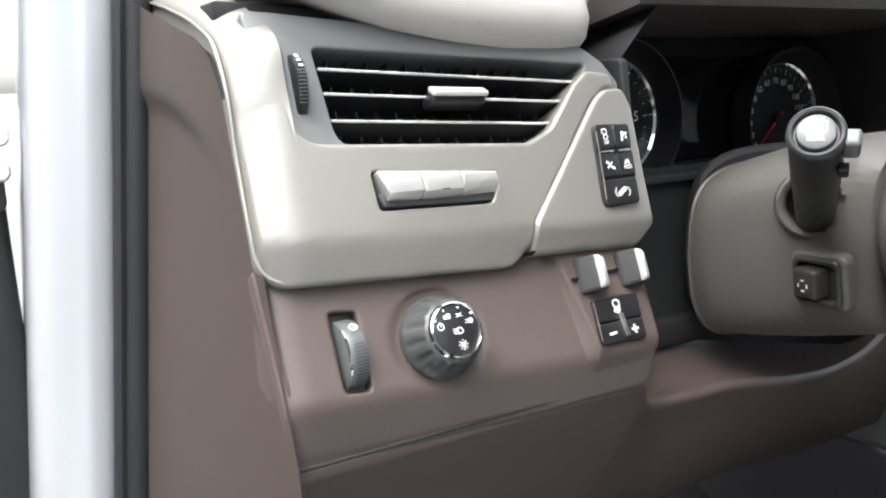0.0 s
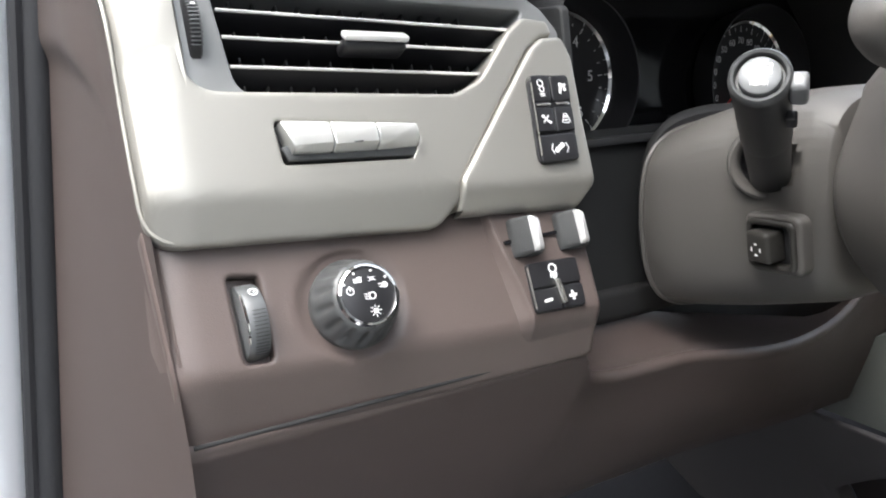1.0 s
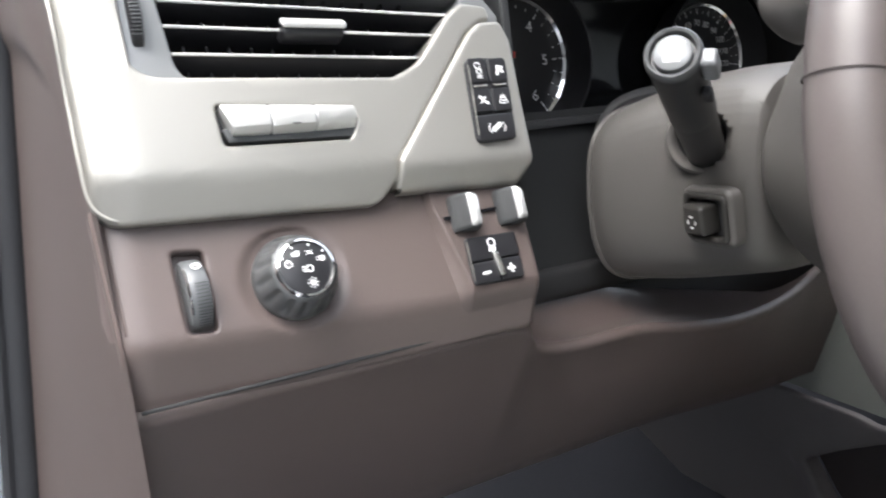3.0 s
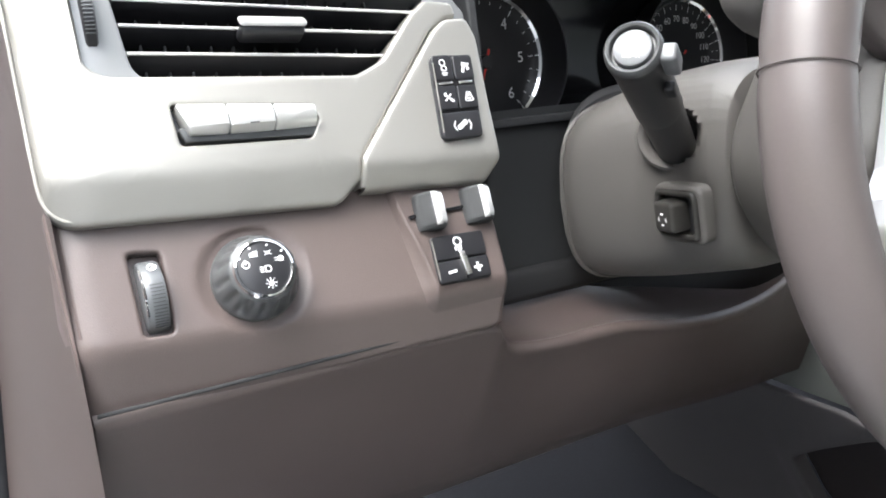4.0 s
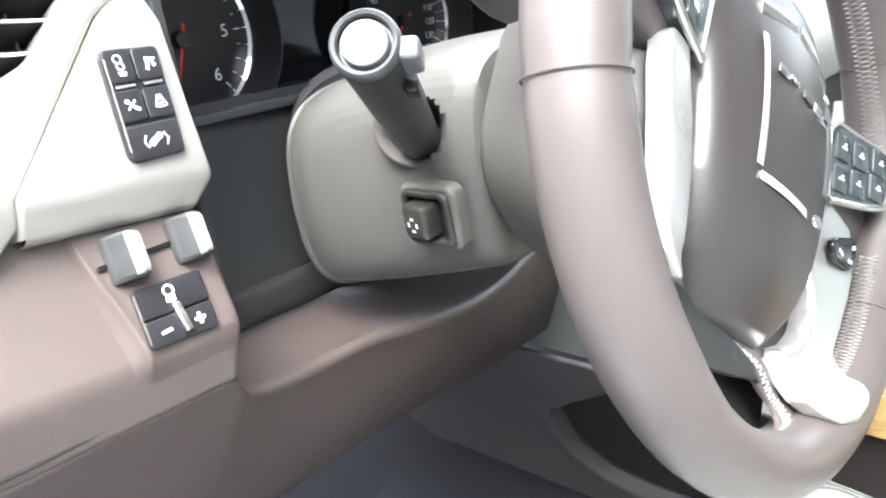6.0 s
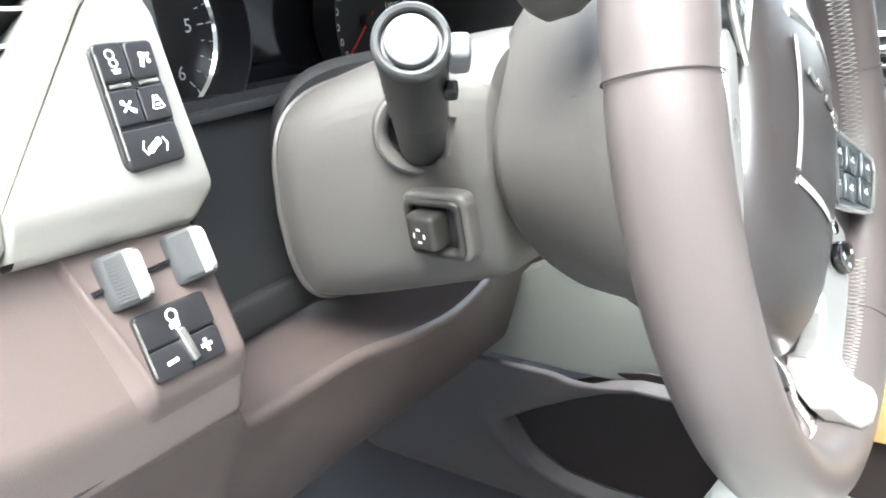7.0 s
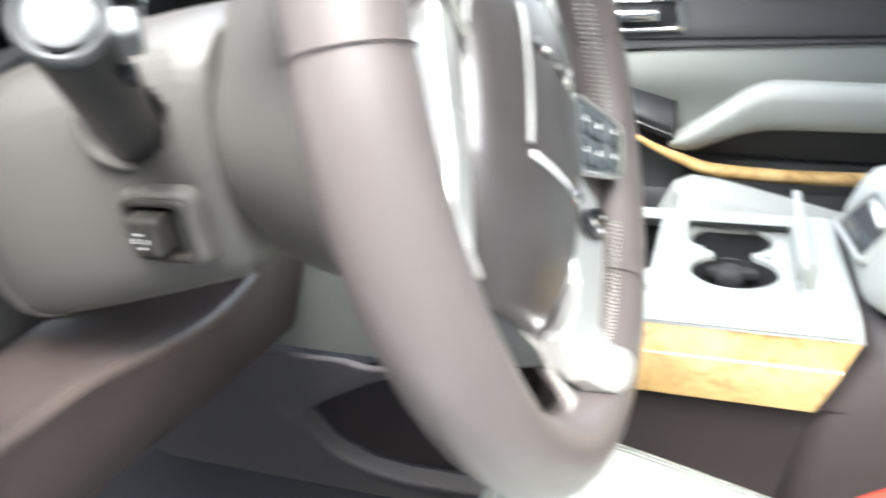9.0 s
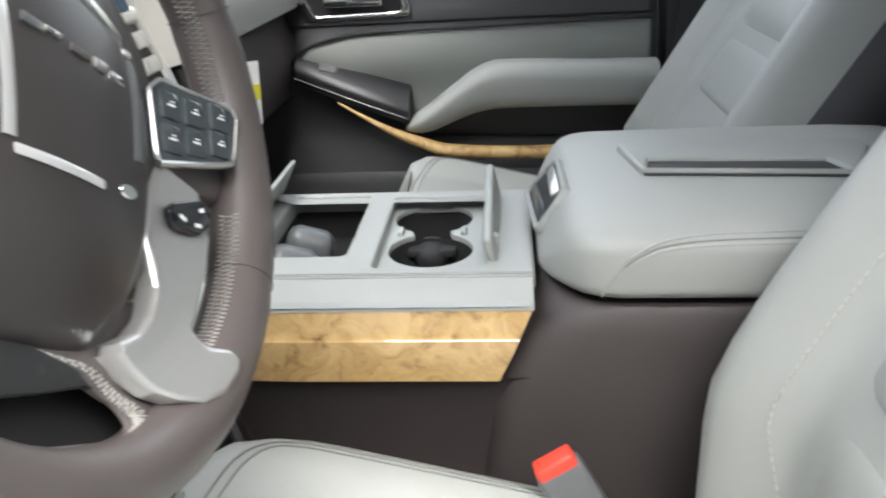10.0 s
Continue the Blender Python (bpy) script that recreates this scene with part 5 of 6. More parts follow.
part("top_shoulder", loft([[(x, y, z) for x, z in ((-0.098, 1.0205), (-0.120, 1.0222), (-0.142, 1.0212), (-half(y) + 0.012, 1.0170), (-half(y) + 0.003, 1.0140))] for y in [-0.409 + 0.0198 * i for i in range(15)]], False), ASH, console, "grey leather shoulder")
for dx in (0.0, 0.0095):
    part("stitch_line", tube([(-0.1015 - dx, y, 1.0213 + 0.09 * dx) for y in (-0.409, -0.3, -0.15)], 0.0012, 8), ASH_PLASTIC, console, "raised edge of the seam")
part("seam_groove", tube([(-0.1062, y, 1.0213) for y in (-0.409, -0.3, -0.15)], 0.0007, 6), ASH_SHADE, console)
tray = part("storage_tray", panel([(0.136, -0.060), (0.234, -0.060), (0.234, 0.121), (0.136, 0.121)], MC @ Matrix.Translation((0, 0, -0.055))), BLACK_SOFT, console, "dark open storage tray")
for m in (pose(0.031, -0.138, 0.990), pose(0.031, -0.232, 0.990)):
    part("tray_wall", box(0.180, 0.002, 0.055, m, 0), BLACK_SOFT, tray)
for m in (pose(-0.059, -0.185, 0.990), pose(0.120, -0.185, 0.990)):
    part("tray_wall", box(0.002, 0.096, 0.055, m, 0), BLACK_SOFT, tray)
for i in range(2):
    part("tray_insert", box(0.042, 0.052, 0.036, pose(-0.020 + 0.052 * i, -0.166 - 0.006 * i, 0.994, 20, 8, 14), 0.014, 6), GREY_SWITCH, tray, "grey rubber insert")
part("tray_lid", box(0.165, 0.005, 0.05, pose(0.045, -0.128, 1.040, 28, 0, 0), 0.002, 2), ASH_PLASTIC, console, "open hinged tray lid")

cup_far, cup_near, cup_r = (0.0660, -0.3065), (-0.0205, -0.3095), 0.0425
waist = math.asin(0.020 / cup_r)
hourglass = []
for (cx, cy), a0 in ((cup_near, math.pi / 2 + waist), (cup_far, -math.pi / 2 + waist)):
    for i in range(29):
        a = a0 + (2 * math.pi - 2 * waist) * i / 28
        hourglass.append((-cy + cup_r * math.cos(a), cx + cup_r * math.sin(a)))
cups = part("cup_tray", panel(rect(0.256, -0.092, 0.370, 0.108, 0.006), MC @ Matrix.Translation((0, 0, -0.012)), None, [hourglass], r=0.001, depth=0.006, hole_r=0.0015, hole_depth=0.006), ASH_PLASTIC, console, "grey cup holder tray")
for cx, cy in (cup_far, cup_near):
    part("cup_well", lathe([(0.0440, -0.004), (0.0420, -0.03), (0.038, -0.066), (0, -0.066)], pose(cx, cy, 1.007), 40), BLACK_SOFT, cups, "black rubber cup well")
part("waist_floor", box(0.034, 0.052, 0.010, pose(0.0228, -0.308, 0.992), 0.003, 2), BLACK_SOFT, cups, "black rubber between the cups")
part("cup_bridge", box(0.046, 0.034, 0.030, pose(0.0235, -0.306, 0.9850), 0.0140, 6), BLACK_SOFT, cups, "rounded rubber fin between the cups")
for q in (-1, 1):
    part("cup_grip", box(0.018, 0.006, 0.012, pose(0.0228, -0.308 + q * 0.0335, 1.0085), 0.002, 2), ASH_PLASTIC, cups, "small grey cup grip")
part("cup_lid_edge", box(0.175, 0.009, 0.040, pose(0.008, -0.372, 1.034, -12, -6, 0), 0.0038, 4), ASH_PLASTIC, console, "raised edge of the sliding cup lid")
part("lid_latch", box(0.012, 0.014, 0.022, pose(-0.052, -0.372, 1.028), 0.003, 2), ASH_PLASTIC, console)

# armrest box
def spline2(pts):
    return [(p.x, p.y) for p in spline([(a, b, 0) for a, b in pts], 6)]


rows = []
for y, hw, zt, zb in ((-0.4155, 0.085, 1.030, 1.022), (-0.418, 0.100, 1.038, 1.020), (-0.424, 0.118, 1.050, 1.0185), (-0.432, 0.133, 1.064, 1.017), (-0.440, 0.146, 1.074, 1.016), (-0.450, 0.158, 1.0810, 1.0155), (-0.462, 0.164, 1.0840, 1.0150), (-0.480, 0.1675, 1.0855, 1.0140), (-0.55, 0.168, 1.0860, 1.0135), (-0.75, 0.168, 1.086, 1.0135), (-0.80, 0.165, 1.084, 1.0135), (-0.815, 0.15, 1.075, 1.03)):
    c, h = (zt + zb) / 2, (zt - zb) / 2
    rows.append([(x, y, c + z) for x, z in superring(0, 0, hw, h, 5, 64)])
armrest = part("armrest_lid", loft(rows), ASH, console, "padded ash grey leather armrest lid", 1.0)
part("lid_inset", panel(rounded([(0.514, -0.030), (0.703, -0.048), (0.743, 0.030), (0.736, 0.056), (0.500, 0.058)], [0.006, 0.006, 0.01, 0.01, 0.008], 5), axes((0, 0, 1.0925), (0, -1, 0), (1, 0, 0)), None, [rounded([(0.519, -0.026), (0.699, -0.043), (0.688, -0.008), (0.525, 0.004)], 0.003)], r=0.003, depth=0.008, hole_depth=0.006), ASH_PLASTIC, armrest, "smooth ash grey frame on the lid")
part("lid_tray", panel(rounded([(0.515, -0.032), (0.703, -0.049), (0.694, -0.004), (0.520, 0.008)], 0.004), axes((0, 0, 1.0886), (0, -1, 0), (1, 0, 0)), r=0.0005), GREY_DARK, armrest, "dark slot in the frame")
seam_line = spline2([(-0.464, 1.026), (-0.474, 1.046), (-0.492, 1.064), (-0.525, 1.0735), (-0.62, 1.0758), (-0.78, 1.0758)])
for off, mat in ((0.0, ASH_SHADE), (0.0030, ASH), (-0.0030, ASH)):
    pts = []
    for n, (y, z) in enumerate(seam_line):
        a, b = seam_line[max(n - 1, 0)], seam_line[min(n + 1, len(seam_line) - 1)]
        t = Vector((b[0] - a[0], b[1] - a[1])).normalized()
        k = off * smooth(n, 0, 14)
        y, z = y - t.y * k, z + t.x * k
        pts.append((-0.1680 * (1 - abs((z - 1.0495) / 0.0365) ** 5) ** 0.2 + 0.003 * smooth(y, -0.49, -0.468), y, z))
    part("seam", tube(pts, 0.0009 if off == 0 else 0.0012, 6), mat, armrest)
ml = axes((0.0, -0.4115, 1.030), (-1, 0, 0), (0, -0.70, 1))
frame_out = [(-0.080, -0.002), (0.058, 0.010), (0.056, 0.044), (0.048, 0.060), (-0.048, 0.0585), (-0.066, 0.040)]
frame_in = [(-0.070, 0.005), (0.052, 0.015), (0.050, 0.043), (0.043, 0.0545), (-0.043, 0.0535), (-0.059, 0.038)]
part("latch_frame", panel(rounded(frame_out, 0.008), ml @ Matrix.Translation((0, 0, 0.0075)), None, [rounded(frame_in, 0.005)], r=0.003, depth=0.014, hole_depth=0.0035), ASH_PLASTIC, armrest, "recessed latch surround")
part("latch_well", panel(rounded(frame_in, 0.005), ml @ Matrix.Translation((0, 0, 0.0042)), r=0.0005, depth=0.002), RECESS, armrest, "dark slate latch recess")
part("latch", box(0.080, 0.011, 0.006, ml @ pose(-0.002, 0.0465, 0.0058, -20, 0, 0), 0.002, 3), SATIN, armrest, "satin chrome latch button")
part("latch_step", box(0.100, 0.012, 0.003, ml @ pose(-0.006, 0.020, 0.0052, 12, 0, 4), 0.001, 2), POD, armrest, "slate step in the recess")
rows = []
for z, yf, hw in ((1.0145, -0.436, 0.160), (1.010, -0.428, 0.164), (0.985, -0.398, 0.1660), (0.94, -0.372, 0.1655), (0.86, -0.362, 0.160), (0.72, -0.350, 0.158), (0.66, -0.350, 0.158)):
    yc, hy = (yf - 0.80) / 2, (yf + 0.80) / 2
    rows.append([(x, yc + y, z) for x, y in superring(0, 0, hw, hy, 9, 96)])
part("armrest_base", loft(rows), BROWN_DARK, console, "dark brown armrest base")

# lower front pocket beside the footwell
mp = axes((0, 0, 0), (0, -1, 0), (-0.42, 0, 1)) @ Matrix.Diagonal((1.107, 1.107, 1.0, 1.0))
mp.translation = (-0.172, 0.0246, 0.893)
pocket_out = rounded([(-0.62, -0.25), (0.150, -0.25), (0.150, 0.074), (0.060, 0.073), (0.030, 0.064), (0.0, 0.058), (-0.10, 0.055), (-0.62, 0.055)], 0.004, 5)
pocket_hole = rounded([(-0.092, -0.032), (-0.076, -0.094), (-0.042, -0.124), (0.000, -0.132), (0.144, -0.132), (0.144, 0.068), (0.062, 0.067), (0.032, 0.056), (0.000, 0.037), (-0.050, 0.002)], [0.014, 0.03, 0.03, 0.02, 0.004, 0.002, 0.02, 0.02, 0.04, 0.03], 6)


pocket_edge = [p.lerp(q, i / 6) for p, q in zip(pocket_hole, pocket_hole[1:] + pocket_hole[:1]) for i in range(6)]


def pocket_rim(u, v):
    d = min((Vector((u, v)) - p).length for p in pocket_edge)
    return 0.007 * (1 - smooth(d, 0.010, 0.032))


part("pocket_panel", panel(pocket_out, mp, pocket_rim, [pocket_hole], r=0.002, depth=0.006, hole_r=0.004, hole_depth=0.020, step=0.010), PLUM, console, "dark brown side panel with a map pocket")
# Shallow floor in darker brown stands for the shade inside the pocket.
part("pocket_floor", panel([(p.x, p.y) for p in shrink(pocket_hole, -0.004)], mp @ Matrix.Translation((0, 0, -0.018)), r=0.001, depth=0.002), BROWN_DARK, console, "pocket floor, its shade put into a darker brown")


# ---- centre stack and passenger side of the dashboard ----
stack = thing("center_stack", "silver centre stack with screen and rows of buttons", "dashboard controls")
mk = axes((0.05, 0.030, 1.15), (1, 0, 0), (0, 0.35, 1))
part("stack_frame", panel(rounded([(-0.17, -0.10), (0.17, -0.10), (0.20, 0.20), (-0.20, 0.20)], 0.02), mk, None, [rect(-0.12, 0.085, 0.165, 0.185, 0.006), rect(-0.13, -0.06, 0.160, 0.07, 0.006)], r=0.006, depth=0.06), SATIN_BUTTON, stack, "silver stack frame")
part("screen", panel(rect(-0.122, 0.083, 0.167, 0.187, 0.006), mk @ Matrix.Translation((0, 0, -0.006)), r=0.001), SCREEN, stack, "dark blue screen")
part("button_field", panel(rect(-0.132, -0.062, 0.162, 0.072, 0.006), mk @ Matrix.Translation((0, 0, -0.006)), r=0.001), GREY_DARK, stack)
for j in range(4):
    for i in range(8):
        b = part("button", box(0.030, 0.020, 0.008, mk @ pose(-0.108 + 0.035 * i, -0.043 + 0.031 * j, -0.001), 0.002, 2), SATIN_BUTTON if j > 0 else GREY_SWITCH, stack)
part("stack_cheek", loft([[(x, y, z) for y, z in ((0.085, 1.12), (0.065, 1.17), (0.12, 1.38), (0.3, 1.40), (0.3, 1.12))] for x in (-0.17, -0.12)]), BROWN_DARK, stack)

pdash = thing("passenger_dashboard", "grey and dark brown passenger side of the dashboard with glove box", "dashboard")
part("glove_box", loft([[(x, y, z) for y, z in ((0.10, 0.96), (0.03, 1.00), (0.01, 1.10), (0.03, 1.15), (0.20, 1.16), (0.30, 0.96))] for x in (0.24, 0.30, 0.6, 0.84)]), BROWN_DARK, pdash, "dark brown glove box")
part("upper_pad", loft([[(x, y, z) for y, z in ((0.06, 1.15), (0.0, 1.165), (-0.01, 1.20), (-0.008, 1.26), (0.03, 1.33), (0.07, 1.40), (0.25, 1.42), (0.25, 1.17))] for x in (0.22, 0.30, 0.7, 0.84)]), PALE, pdash, "pale padded upper dash")
tag = thing("paper_tag", "white paper tag with a yellow band hanging by the dashboard", "tag")
part("card", box(0.022, 0.001, 0.094, pose(0.40, -0.015, 1.083, 0, 4, -30), 0), WHITE, tag)
part("band", box(0.0222, 0.0016, 0.022, pose(0.40, -0.015, 1.085, 0, 4, -30), 0), YELLOW, tag, "yellow band")


# ---- seats ----


def seat(name, label, s, y_front, z_top, y_back, knee):
    """A front seat; s is the side of the car, knee softens the start of the lean."""
    def lean(z):
        h = max(0.0, z - 0.97 + 0.02 * (knee < 0.03))
        return 0.60 * h * h / (h + knee)

    def bolster(a, k, yb):
        return yb + 0.050 * math.exp(-((a - 0.80) / 0.16) ** 2) * (1 - smooth(k, 0.7, 1)) - 0.09 * max(0, (a - 0.84) / 0.16) ** 2

    t = thing(name, label, "car seat", group="front seats")
    cx = s * 0.43
    rows = []
    for i in range(19):
        k = i / 18
        y = y_front - 0.50 * k
        edge = min(1.0, (k * 0.50) / 0.07)
        rise = math.sqrt(max(0, 1 - (1 - edge) ** 2))
        hw = 0.24 - 0.07 * max(0.0, 1 - k * 0.50 / 0.13) ** 2
        zt = z_top - 0.055 * (1 - rise) - 0.125 * k
        ring = []
        for j in range(49):
            u = -1 + 2 * j / 48
            a = abs(u)
            prof = zt + 0.022 * rise * math.exp(-((a - 0.80) / 0.13) ** 2) - 0.075 * max(0, (a - 0.86) / 0.14) ** 2.2
            ring.append((cx + u * hw, y, prof - 0.004 * math.exp(-((a - 0.60) / 0.02) ** 2) * rise))
        ring += [(cx + hw * 0.99, y, 0.84), (cx + hw * 0.9, y, 0.76), (cx - hw * 0.9, y, 0.76), (cx - hw * 0.99, y, 0.84)]
        rows.append(ring)
    part("cushion", loft(rows), ASH, t, "ash grey leather cushion with raised bolsters", 1.0)
    for q in (-1, 1):
        pts = []
        for i in range(20):
            k = 0.06 + 0.9 * i / 19
            pts.append((cx + q * 0.60 * 0.24, y_front - 0.50 * k, z_top - 0.125 * k - 0.0015))
        front = [(cx + q * 0.60 * 0.24 * (1 - i / 6), y_front - 0.03, z_top - 0.011) for i in range(1, 7)]
        part("cushion_seam", tube(pts[::-1] + front, 0.0022, 6), ASH_SHADE, t)

    def top_point(u, k):
        edge = min(1.0, k * 0.50 / 0.07)
        rise = math.sqrt(max(0, 1 - (1 - edge) ** 2))
        hw = 0.24 - 0.07 * max(0.0, 1 - k * 0.50 / 0.13) ** 2
        a = abs(u)
        z = z_top - 0.055 * (1 - rise) - 0.125 * k + 0.022 * rise * math.exp(-((a - 0.80) / 0.13) ** 2) - 0.075 * max(0, (a - 0.86) / 0.14) ** 2.2
        return (cx + u * hw, y_front - 0.50 * k, z + 0.0003)

    for du in (0.0, 0.022):
        way = []
        for i in range(25):
            k = 0.95 - 0.75 * i / 24
            way.append((0.80 + du, k))
        for i in range(1, 13):
            a = math.pi / 2 * i / 12
            way.append((0.45 + (0.35 + du) * math.cos(a), 0.20 - (0.10 + du) * math.sin(a)))
        way += [(0.45 - 0.45 * i / 10, 0.10 - du) for i in range(1, 10)]
        line = [top_point(u, k) for u, k in way] + [top_point(0, 0.10 - du)] + [top_point(-u, k) for u, k in way[::-1]]
        part("edge_seam", tube(line, 0.0009, 6), ASH_SHADE, t)
    rows = []
    for i in range(23):
        k = i / 22
        z = 0.86 + 0.70 * k
        yb = y_back - lean(z)
        hw = 0.245 - 0.05 * smooth(k, 0.62, 1.0)
        close = smooth(k, 0.88, 1.0)
        ring = []
        for j in range(41):
            u = -1 + 2 * j / 40
            a = abs(u)
            f = yb + 0.050 * math.exp(-((a - 0.80) / 0.16) ** 2) * (1 - smooth(k, 0.7, 1)) - 0.09 * max(0, (a - 0.84) / 0.16) ** 2 - 0.05 * close - 0.004 * math.exp(-((a - 0.56) / 0.02) ** 2)
            ring.append((cx + u * hw, f, z - 0.02 * close * a * a))
        ring += [(cx + hw, yb - 0.12, z), (cx + hw * 0.92, yb - 0.165 + 0.05 * close, z), (cx - hw * 0.92, yb - 0.165 + 0.05 * close, z), (cx - hw, yb - 0.12, z)]
        rows.append(ring)
    part("backrest", loft(rows), ASH, t, "ash grey leather backrest", 1.0)
    for q in (-1, 1):
        pts = []
        for i in range(30):
            z = 0.90 + 0.58 * i / 29
            k = (z - 0.86) / 0.70
            a = 0.64 - 0.10 * smooth(z, 1.0, 0.88)
            pts.append((cx + q * (0.245 - 0.05 * smooth(k, 0.62, 1.0)) * a, bolster(a, k, y_back - lean(z)) + 0.0006, z))
        part("bolster_stitch", dashes(pts, 0.0011, 0.0050, 0.0020), THREAD, t, "pale stitched seam")
    rows = []
    for i in range(23):
        k = i / 22
        z = 0.86 + 0.70 * k
        yb = y_back - lean(z)
        hw = 0.245 - 0.05 * smooth(k, 0.62, 1.0)
        rows.append([(cx - s * hw * a - s * w, bolster(a, k, yb) + 0.0025 * (a < 1) - 0.05 * smooth(k, 0.88, 1), z - 0.02 * smooth(k, 0.88, 1) * a * a) for a, w in ((0.962, -0.001), (0.970, 0.001), (0.982, 0.003), (0.993, 0.004), (1.0, 0.004))] + [(cx - s * (hw + 0.004), yb - 0.12, z), (cx - s * hw * 0.93, yb - 0.167 + 0.05 * smooth(k, 0.88, 1), z)])
    part("side_trim", loft(rows, False), FLANK, t, "charcoal side facing the console", 1.0)
    for z0, z1 in ((0.93, 1.028), (1.036, 1.122), (1.130, 1.40)):
        patch = []
        for i in range(15):
            k = i / 14
            z = z0 + (z1 - z0) * k
            edge = 1 - (2 * k - 1) ** 6
            patch.append([(cx + u * 0.128, y_back - lean(z) - 0.006 + (0.008 if z1 < 1.03 else 0.013 if z1 < 1.13 else 0.024) * edge * (1 - abs(u) ** 6), z) for u in [-1 + 2 * j / 16 for j in range(17)]])
        part("insert", loft(patch, False), ASH, t, "padded centre insert")
    rows = []
    for z, k in ((1.575, 0.6), (1.585, 0.9), (1.62, 1.0), (1.70, 1.0), (1.74, 0.9), (1.75, 0.6)):
        rows.append([(cx + x, y_back - 0.33 + y, z) for x, y in superring(0, 0, 0.13 * k, 0.045 * k, 3, 28)])
    part("headrest", loft(rows), ASH, t, "padded headrest")
    for q in (-1, 1):
        part("headrest_post", tube([(cx + q * 0.06, y_back - 0.32, 1.50), (cx + q * 0.06, y_back - 0.33, 1.60)], 0.006, 10, up=(0, 1, 0)), CHROME, t)
    part("base", box(0.44, 0.42, 0.14, pose(cx, y_front - 0.26, 0.70), 0.02), BLACK_SOFT, t, "black seat base")
    return t


seat("front_seat", "ash grey leather driver seat with pale stitching", -1, -0.11, 0.938, -0.585, 0.06)
seat("front_seat", "ash grey leather passenger seat with charcoal inner flank", 1, -0.19, 0.910, -0.64, 0.004)

buckle = thing("seat_belt_buckle", "grey seat belt buckle with a red release button", "seat belt buckle")
mbk = axes((-0.240, -0.444, 0.878), (0.15, -0.88, 0.47), (-0.05, 0.47, 0.88))
part("housing", box(0.040, 0.10, 0.022, mbk @ Matrix.Translation((0, -0.004, 0)), 0.006, 3), GREY_SWITCH, buckle, "mid grey housing")
part("release_button", box(0.034, 0.014, 0.0180, mbk @ Matrix.Translation((0, 0.0475, 0.0005)), 0.003, 3), RED, buckle, "red release button")
part("stem", box(0.03, 0.16, 0.012, mbk @ Matrix.Translation((0, -0.11, 0)), 0.004), BLACK_SOFT, buckle)

# ---- passenger door ----
pdoor = thing("passenger_door", "grey leather passenger door panel with wood strip and armrest", "car door")
MD = axes((0.775, 0, 0), (0, -1, 0), (0, 0, 1))
MD = Matrix(((0, 0, -1, 0.775), (-1, 0, 0, 0), (0, 1, 0, 0), (0, 0, 0, 1)))


def door_form(u, v):
    return 0.020 * math.exp(-((v - 1.06) / 0.05) ** 2) - 0.02 * smooth(v, 1.12, 1.22) + 0.03 * smooth(0.95 - v, 0.0, 0.15)


part("door_lower", panel(rounded([(-0.18, 0.66), (0.66, 0.66), (0.665, 1.16), (0.665, 1.28), (-0.12, 1.28), (-0.18, 1.10)], 0.02), MD, door_form, r=0.008, depth=0.05, step=0.03), FLANK, pdoor, "charcoal door panel")
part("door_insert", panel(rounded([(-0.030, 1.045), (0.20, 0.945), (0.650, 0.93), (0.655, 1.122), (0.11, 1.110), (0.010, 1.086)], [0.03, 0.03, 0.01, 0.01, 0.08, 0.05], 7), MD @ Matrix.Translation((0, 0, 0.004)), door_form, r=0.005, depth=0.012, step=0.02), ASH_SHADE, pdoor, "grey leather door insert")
part("door_upper", panel(rounded([(-0.10, 1.125), (0.655, 1.130), (0.655, 1.285), (-0.10, 1.285)], 0.012), MD @ Matrix.Translation((0, 0, 0.006)), door_form, r=0.005, depth=0.012, step=0.03), GREY_DARK, pdoor, "charcoal upper door trim")
part("insert_piping", tube([MD @ Vector((p.x, p.y, 0.009 + door_form(p.x, p.y))) for p in spline([(-0.026, 1.050, 0), (-0.004, 1.080, 0), (0.035, 1.098, 0), (0.12, 1.1125, 0), (0.35, 1.118, 0), (0.652, 1.124, 0)], 6)], 0.0035, 8), BLACK_SOFT, pdoor, "black piping")
handle = part("handle_frame", panel(rounded([(0.02, 1.135), (0.215, 1.140), (0.205, 1.205), (-0.01, 1.205)], 0.014), MD @ Matrix.Translation((0, 0, 0.013)), None, [rounded([(0.034, 1.146), (0.198, 1.150), (0.190, 1.196), (0.010, 1.196)], 0.010)], r=0.003, depth=0.012), CHROME, pdoor, "chrome handle frame")
part("handle_well", panel(rect(0.0, 1.138, 0.205, 1.203, 0.01), MD @ Matrix.Translation((0, 0, 0.005)), r=0.001), BLACK, handle)
part("door_handle", box(0.02, 0.11, 0.020, pose(0.752, -0.11, 1.172), 0.006, 3), CHROME, handle, "chrome pull handle")
rows = []
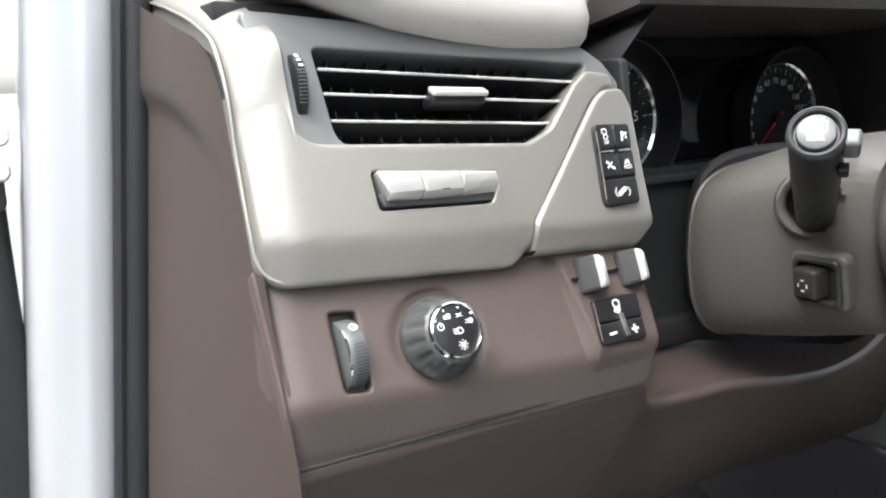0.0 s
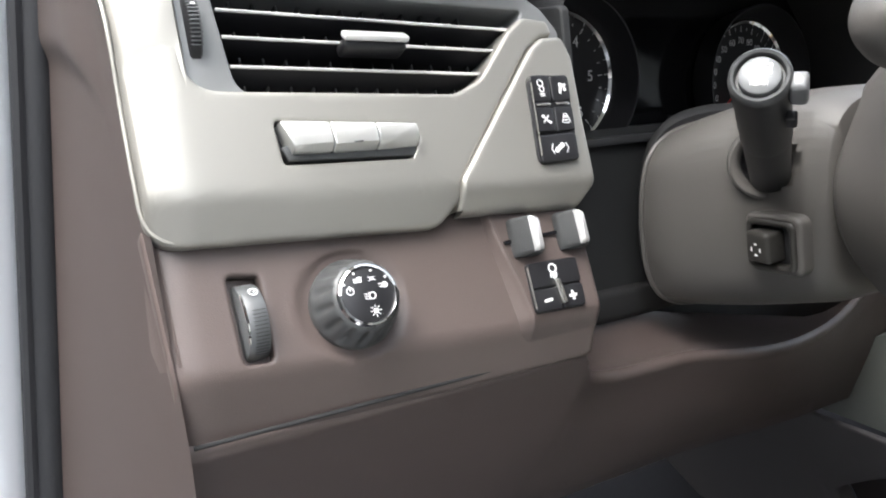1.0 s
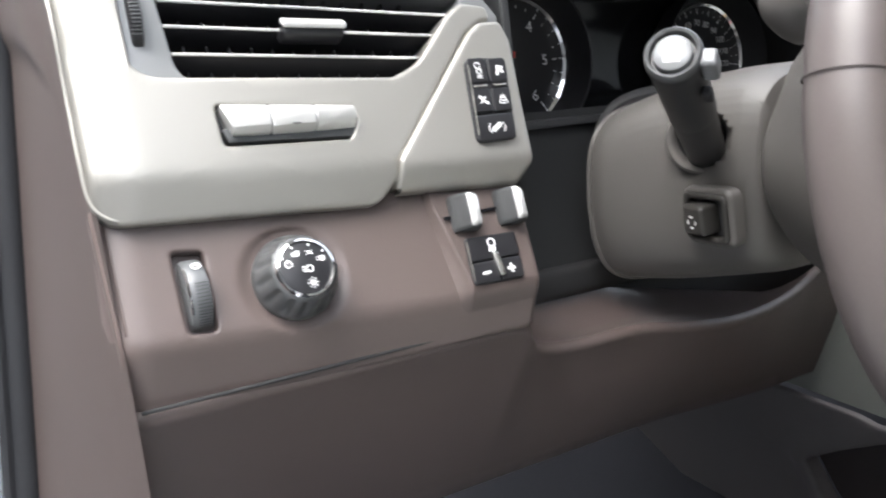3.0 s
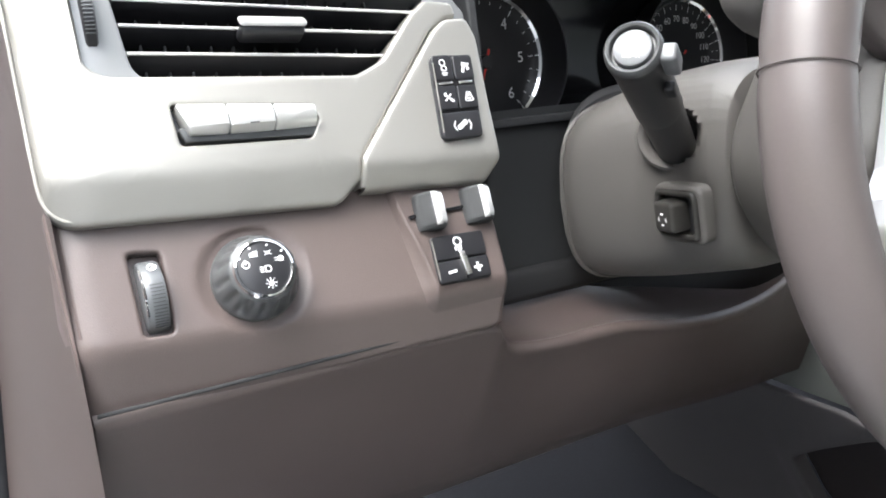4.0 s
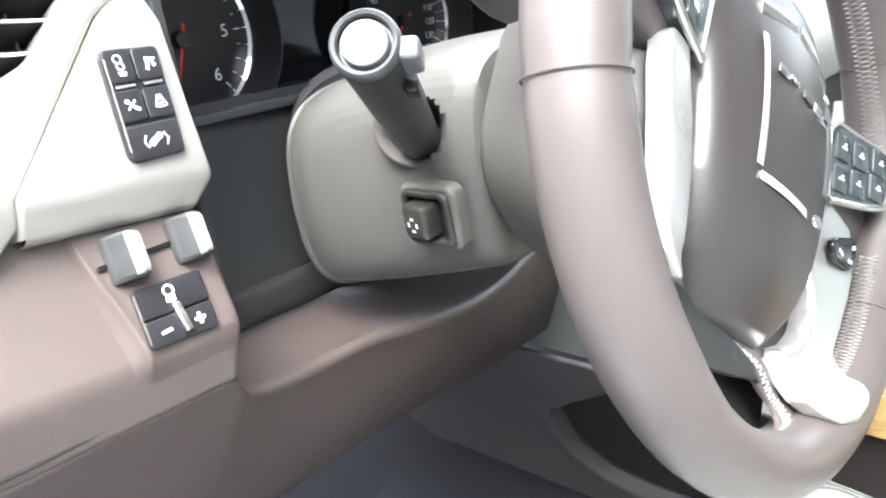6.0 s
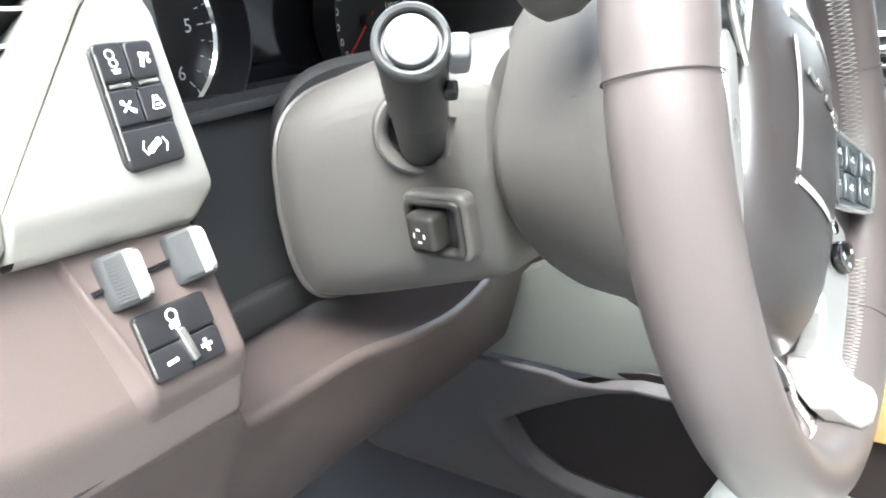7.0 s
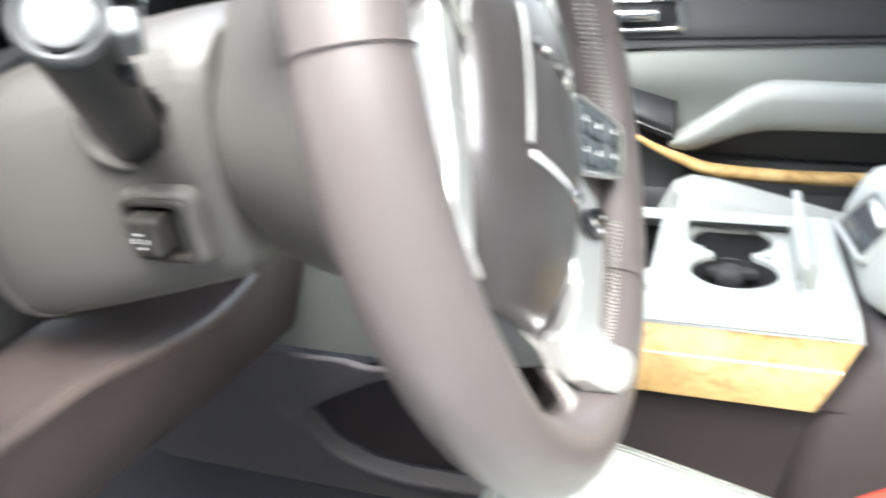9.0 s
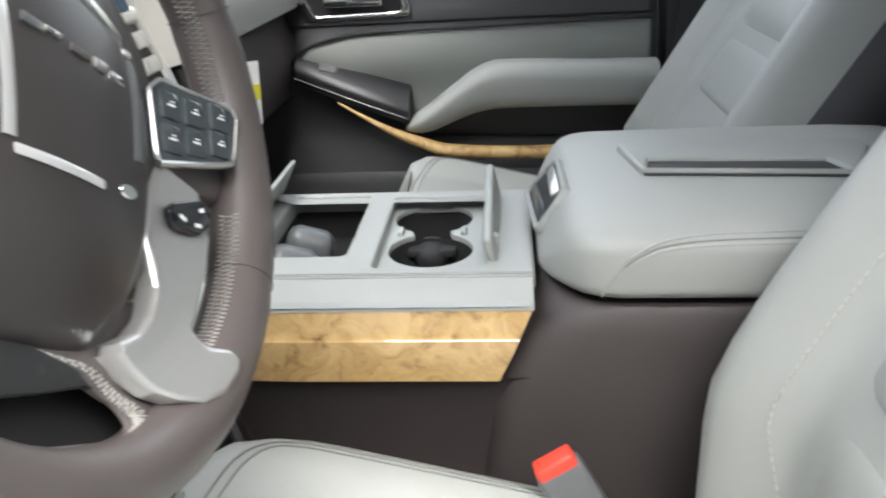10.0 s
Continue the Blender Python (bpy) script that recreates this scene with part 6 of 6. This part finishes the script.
for y, c, h, dx in ((-0.196, 0.938, 0.006, 0.030), (-0.206, 0.944, 0.012, 0.016), (-0.225, 0.950, 0.019, 0.006), (-0.250, 0.962, 0.026, 0.002), (-0.285, 0.983, 0.032, 0), (-0.320, 1.003, 0.038, 0), (-0.345, 1.013, 0.042, 0), (-0.370, 1.018, 0.0435, 0), (-0.42, 1.0185, 0.043, 0), (-0.54, 1.016, 0.041, 0), (-0.66, 1.014, 0.041, 0.002)):
    rows.append([(0.690 + dx + x, y, c + h * z) for x, z in ((0.075, 0.80), (0.045, 0.98), (0.020, 1.0), (0.006, 0.94), (-0.004, 0.76), (-0.009, 0.48), (-0.010, 0.36), (-0.008, 0.0), (-0.004, -0.45), (0.003, -0.80), (0.014, -0.97), (0.035, -1.0), (0.075, -0.9))])
part("door_armrest", loft(rows), ASH, pdoor, "padded grey armrest", 0.9)
part("pull_pocket", panel(rounded([(0.22, 0.915), (0.64, 0.905), (0.64, 1.0), (0.34, 0.995)], [0.01, 0.01, 0.01, 0.05]), MD @ Matrix.Translation((0, 0, 0.022)), r=0.004, depth=0.01), GREY_DARK, pdoor, "dark pull pocket")
wood_line = spline([(0.706, -0.072, 0.995), (0.702, -0.126, 0.964), (0.700, -0.178, 0.936), (0.698, -0.235, 0.913), (0.696, -0.283, 0.900), (0.694, -0.41, 0.894), (0.695, -0.52, 0.8945), (0.700, -0.66, 0.898)], 6)
part("door_wood", tube(wood_line, [0.0030 + 0.0130 * smooth(i / len(wood_line), 0, 0.55) for i in range(len(wood_line))], 16, flat=0.80), WOOD, pdoor, "curved burl wood strip")
sw = spline([(0.728, 0.01, 1.045), (0.712, -0.06, 1.020), (0.700, -0.14, 0.992), (0.698, -0.205, 0.968)], 5)
part("switch_plate", loft([[p + Vector(q) for q in ((0.070, 0, 0.046), (0.052, 0, 0.040), (0.012, 0, 0.022), (0.003, 0, 0.012), (0.0, 0, 0.004), (0.002, 0, -0.016), (0.04, 0, -0.026))] for p in sw], True), BLACK, pdoor, "black window switch plate")
part("plate_edge", tube([p + Vector((-0.001, 0, -0.006)) for p in sw], 0.0013, 8), SATIN, pdoor, "silver lower edge")
part("window_switch", box(0.022, 0.036, 0.012, pose(0.742, -0.052, 1.050, 20, -24, 0), 0.004, 3), GREY_SWITCH, pdoor, "small grey window switch")
part("lower_bin", loft([[(x, y, z) for x, z in ((0.70, 0.86), (0.690, 0.84), (0.695, 0.70), (0.74, 0.66))] for y in (0.16, 0.0, -0.3, -0.66)], False), GREY_DARK, pdoor)

bpillar = thing("belt_pillar", "dark door pillar with seat belt hanging beside the passenger seat", "car pillar")
part("pillar_trim", loft([[(x, y, z) for x, y in ((0.80, -0.675), (0.775, -0.685), (0.77, -0.76), (0.80, -0.86), (0.88, -0.86), (0.88, -0.675))] for z in (0.66, 1.2, 1.86)]), GREY_DARK, bpillar)
part("belt", box(0.004, 0.046, 0.62, pose(0.752, -0.73, 1.20, 6, 0, 0), 0), GREY_DARK, bpillar, "dark seat belt webbing")
part("belt_tongue", box(0.012, 0.045, 0.05, pose(0.742, -0.735, 1.055, 20, 0, 0), 0.004, 3), CHROME, bpillar, "metal belt tongue")

# rear bench closes the view behind the front seats
bench = thing("rear_bench", "grey leather rear bench seat", "car seat")
part("bench_cushion", box(1.40, 0.5, 0.22, pose(0, -1.55, 0.84), 0.05, 4), ASH_SHADE, bench)
part("bench_back", box(1.40, 0.18, 0.62, pose(0, -1.86, 1.20, -14, 0, 0), 0.05, 4), ASH_SHADE, bench)
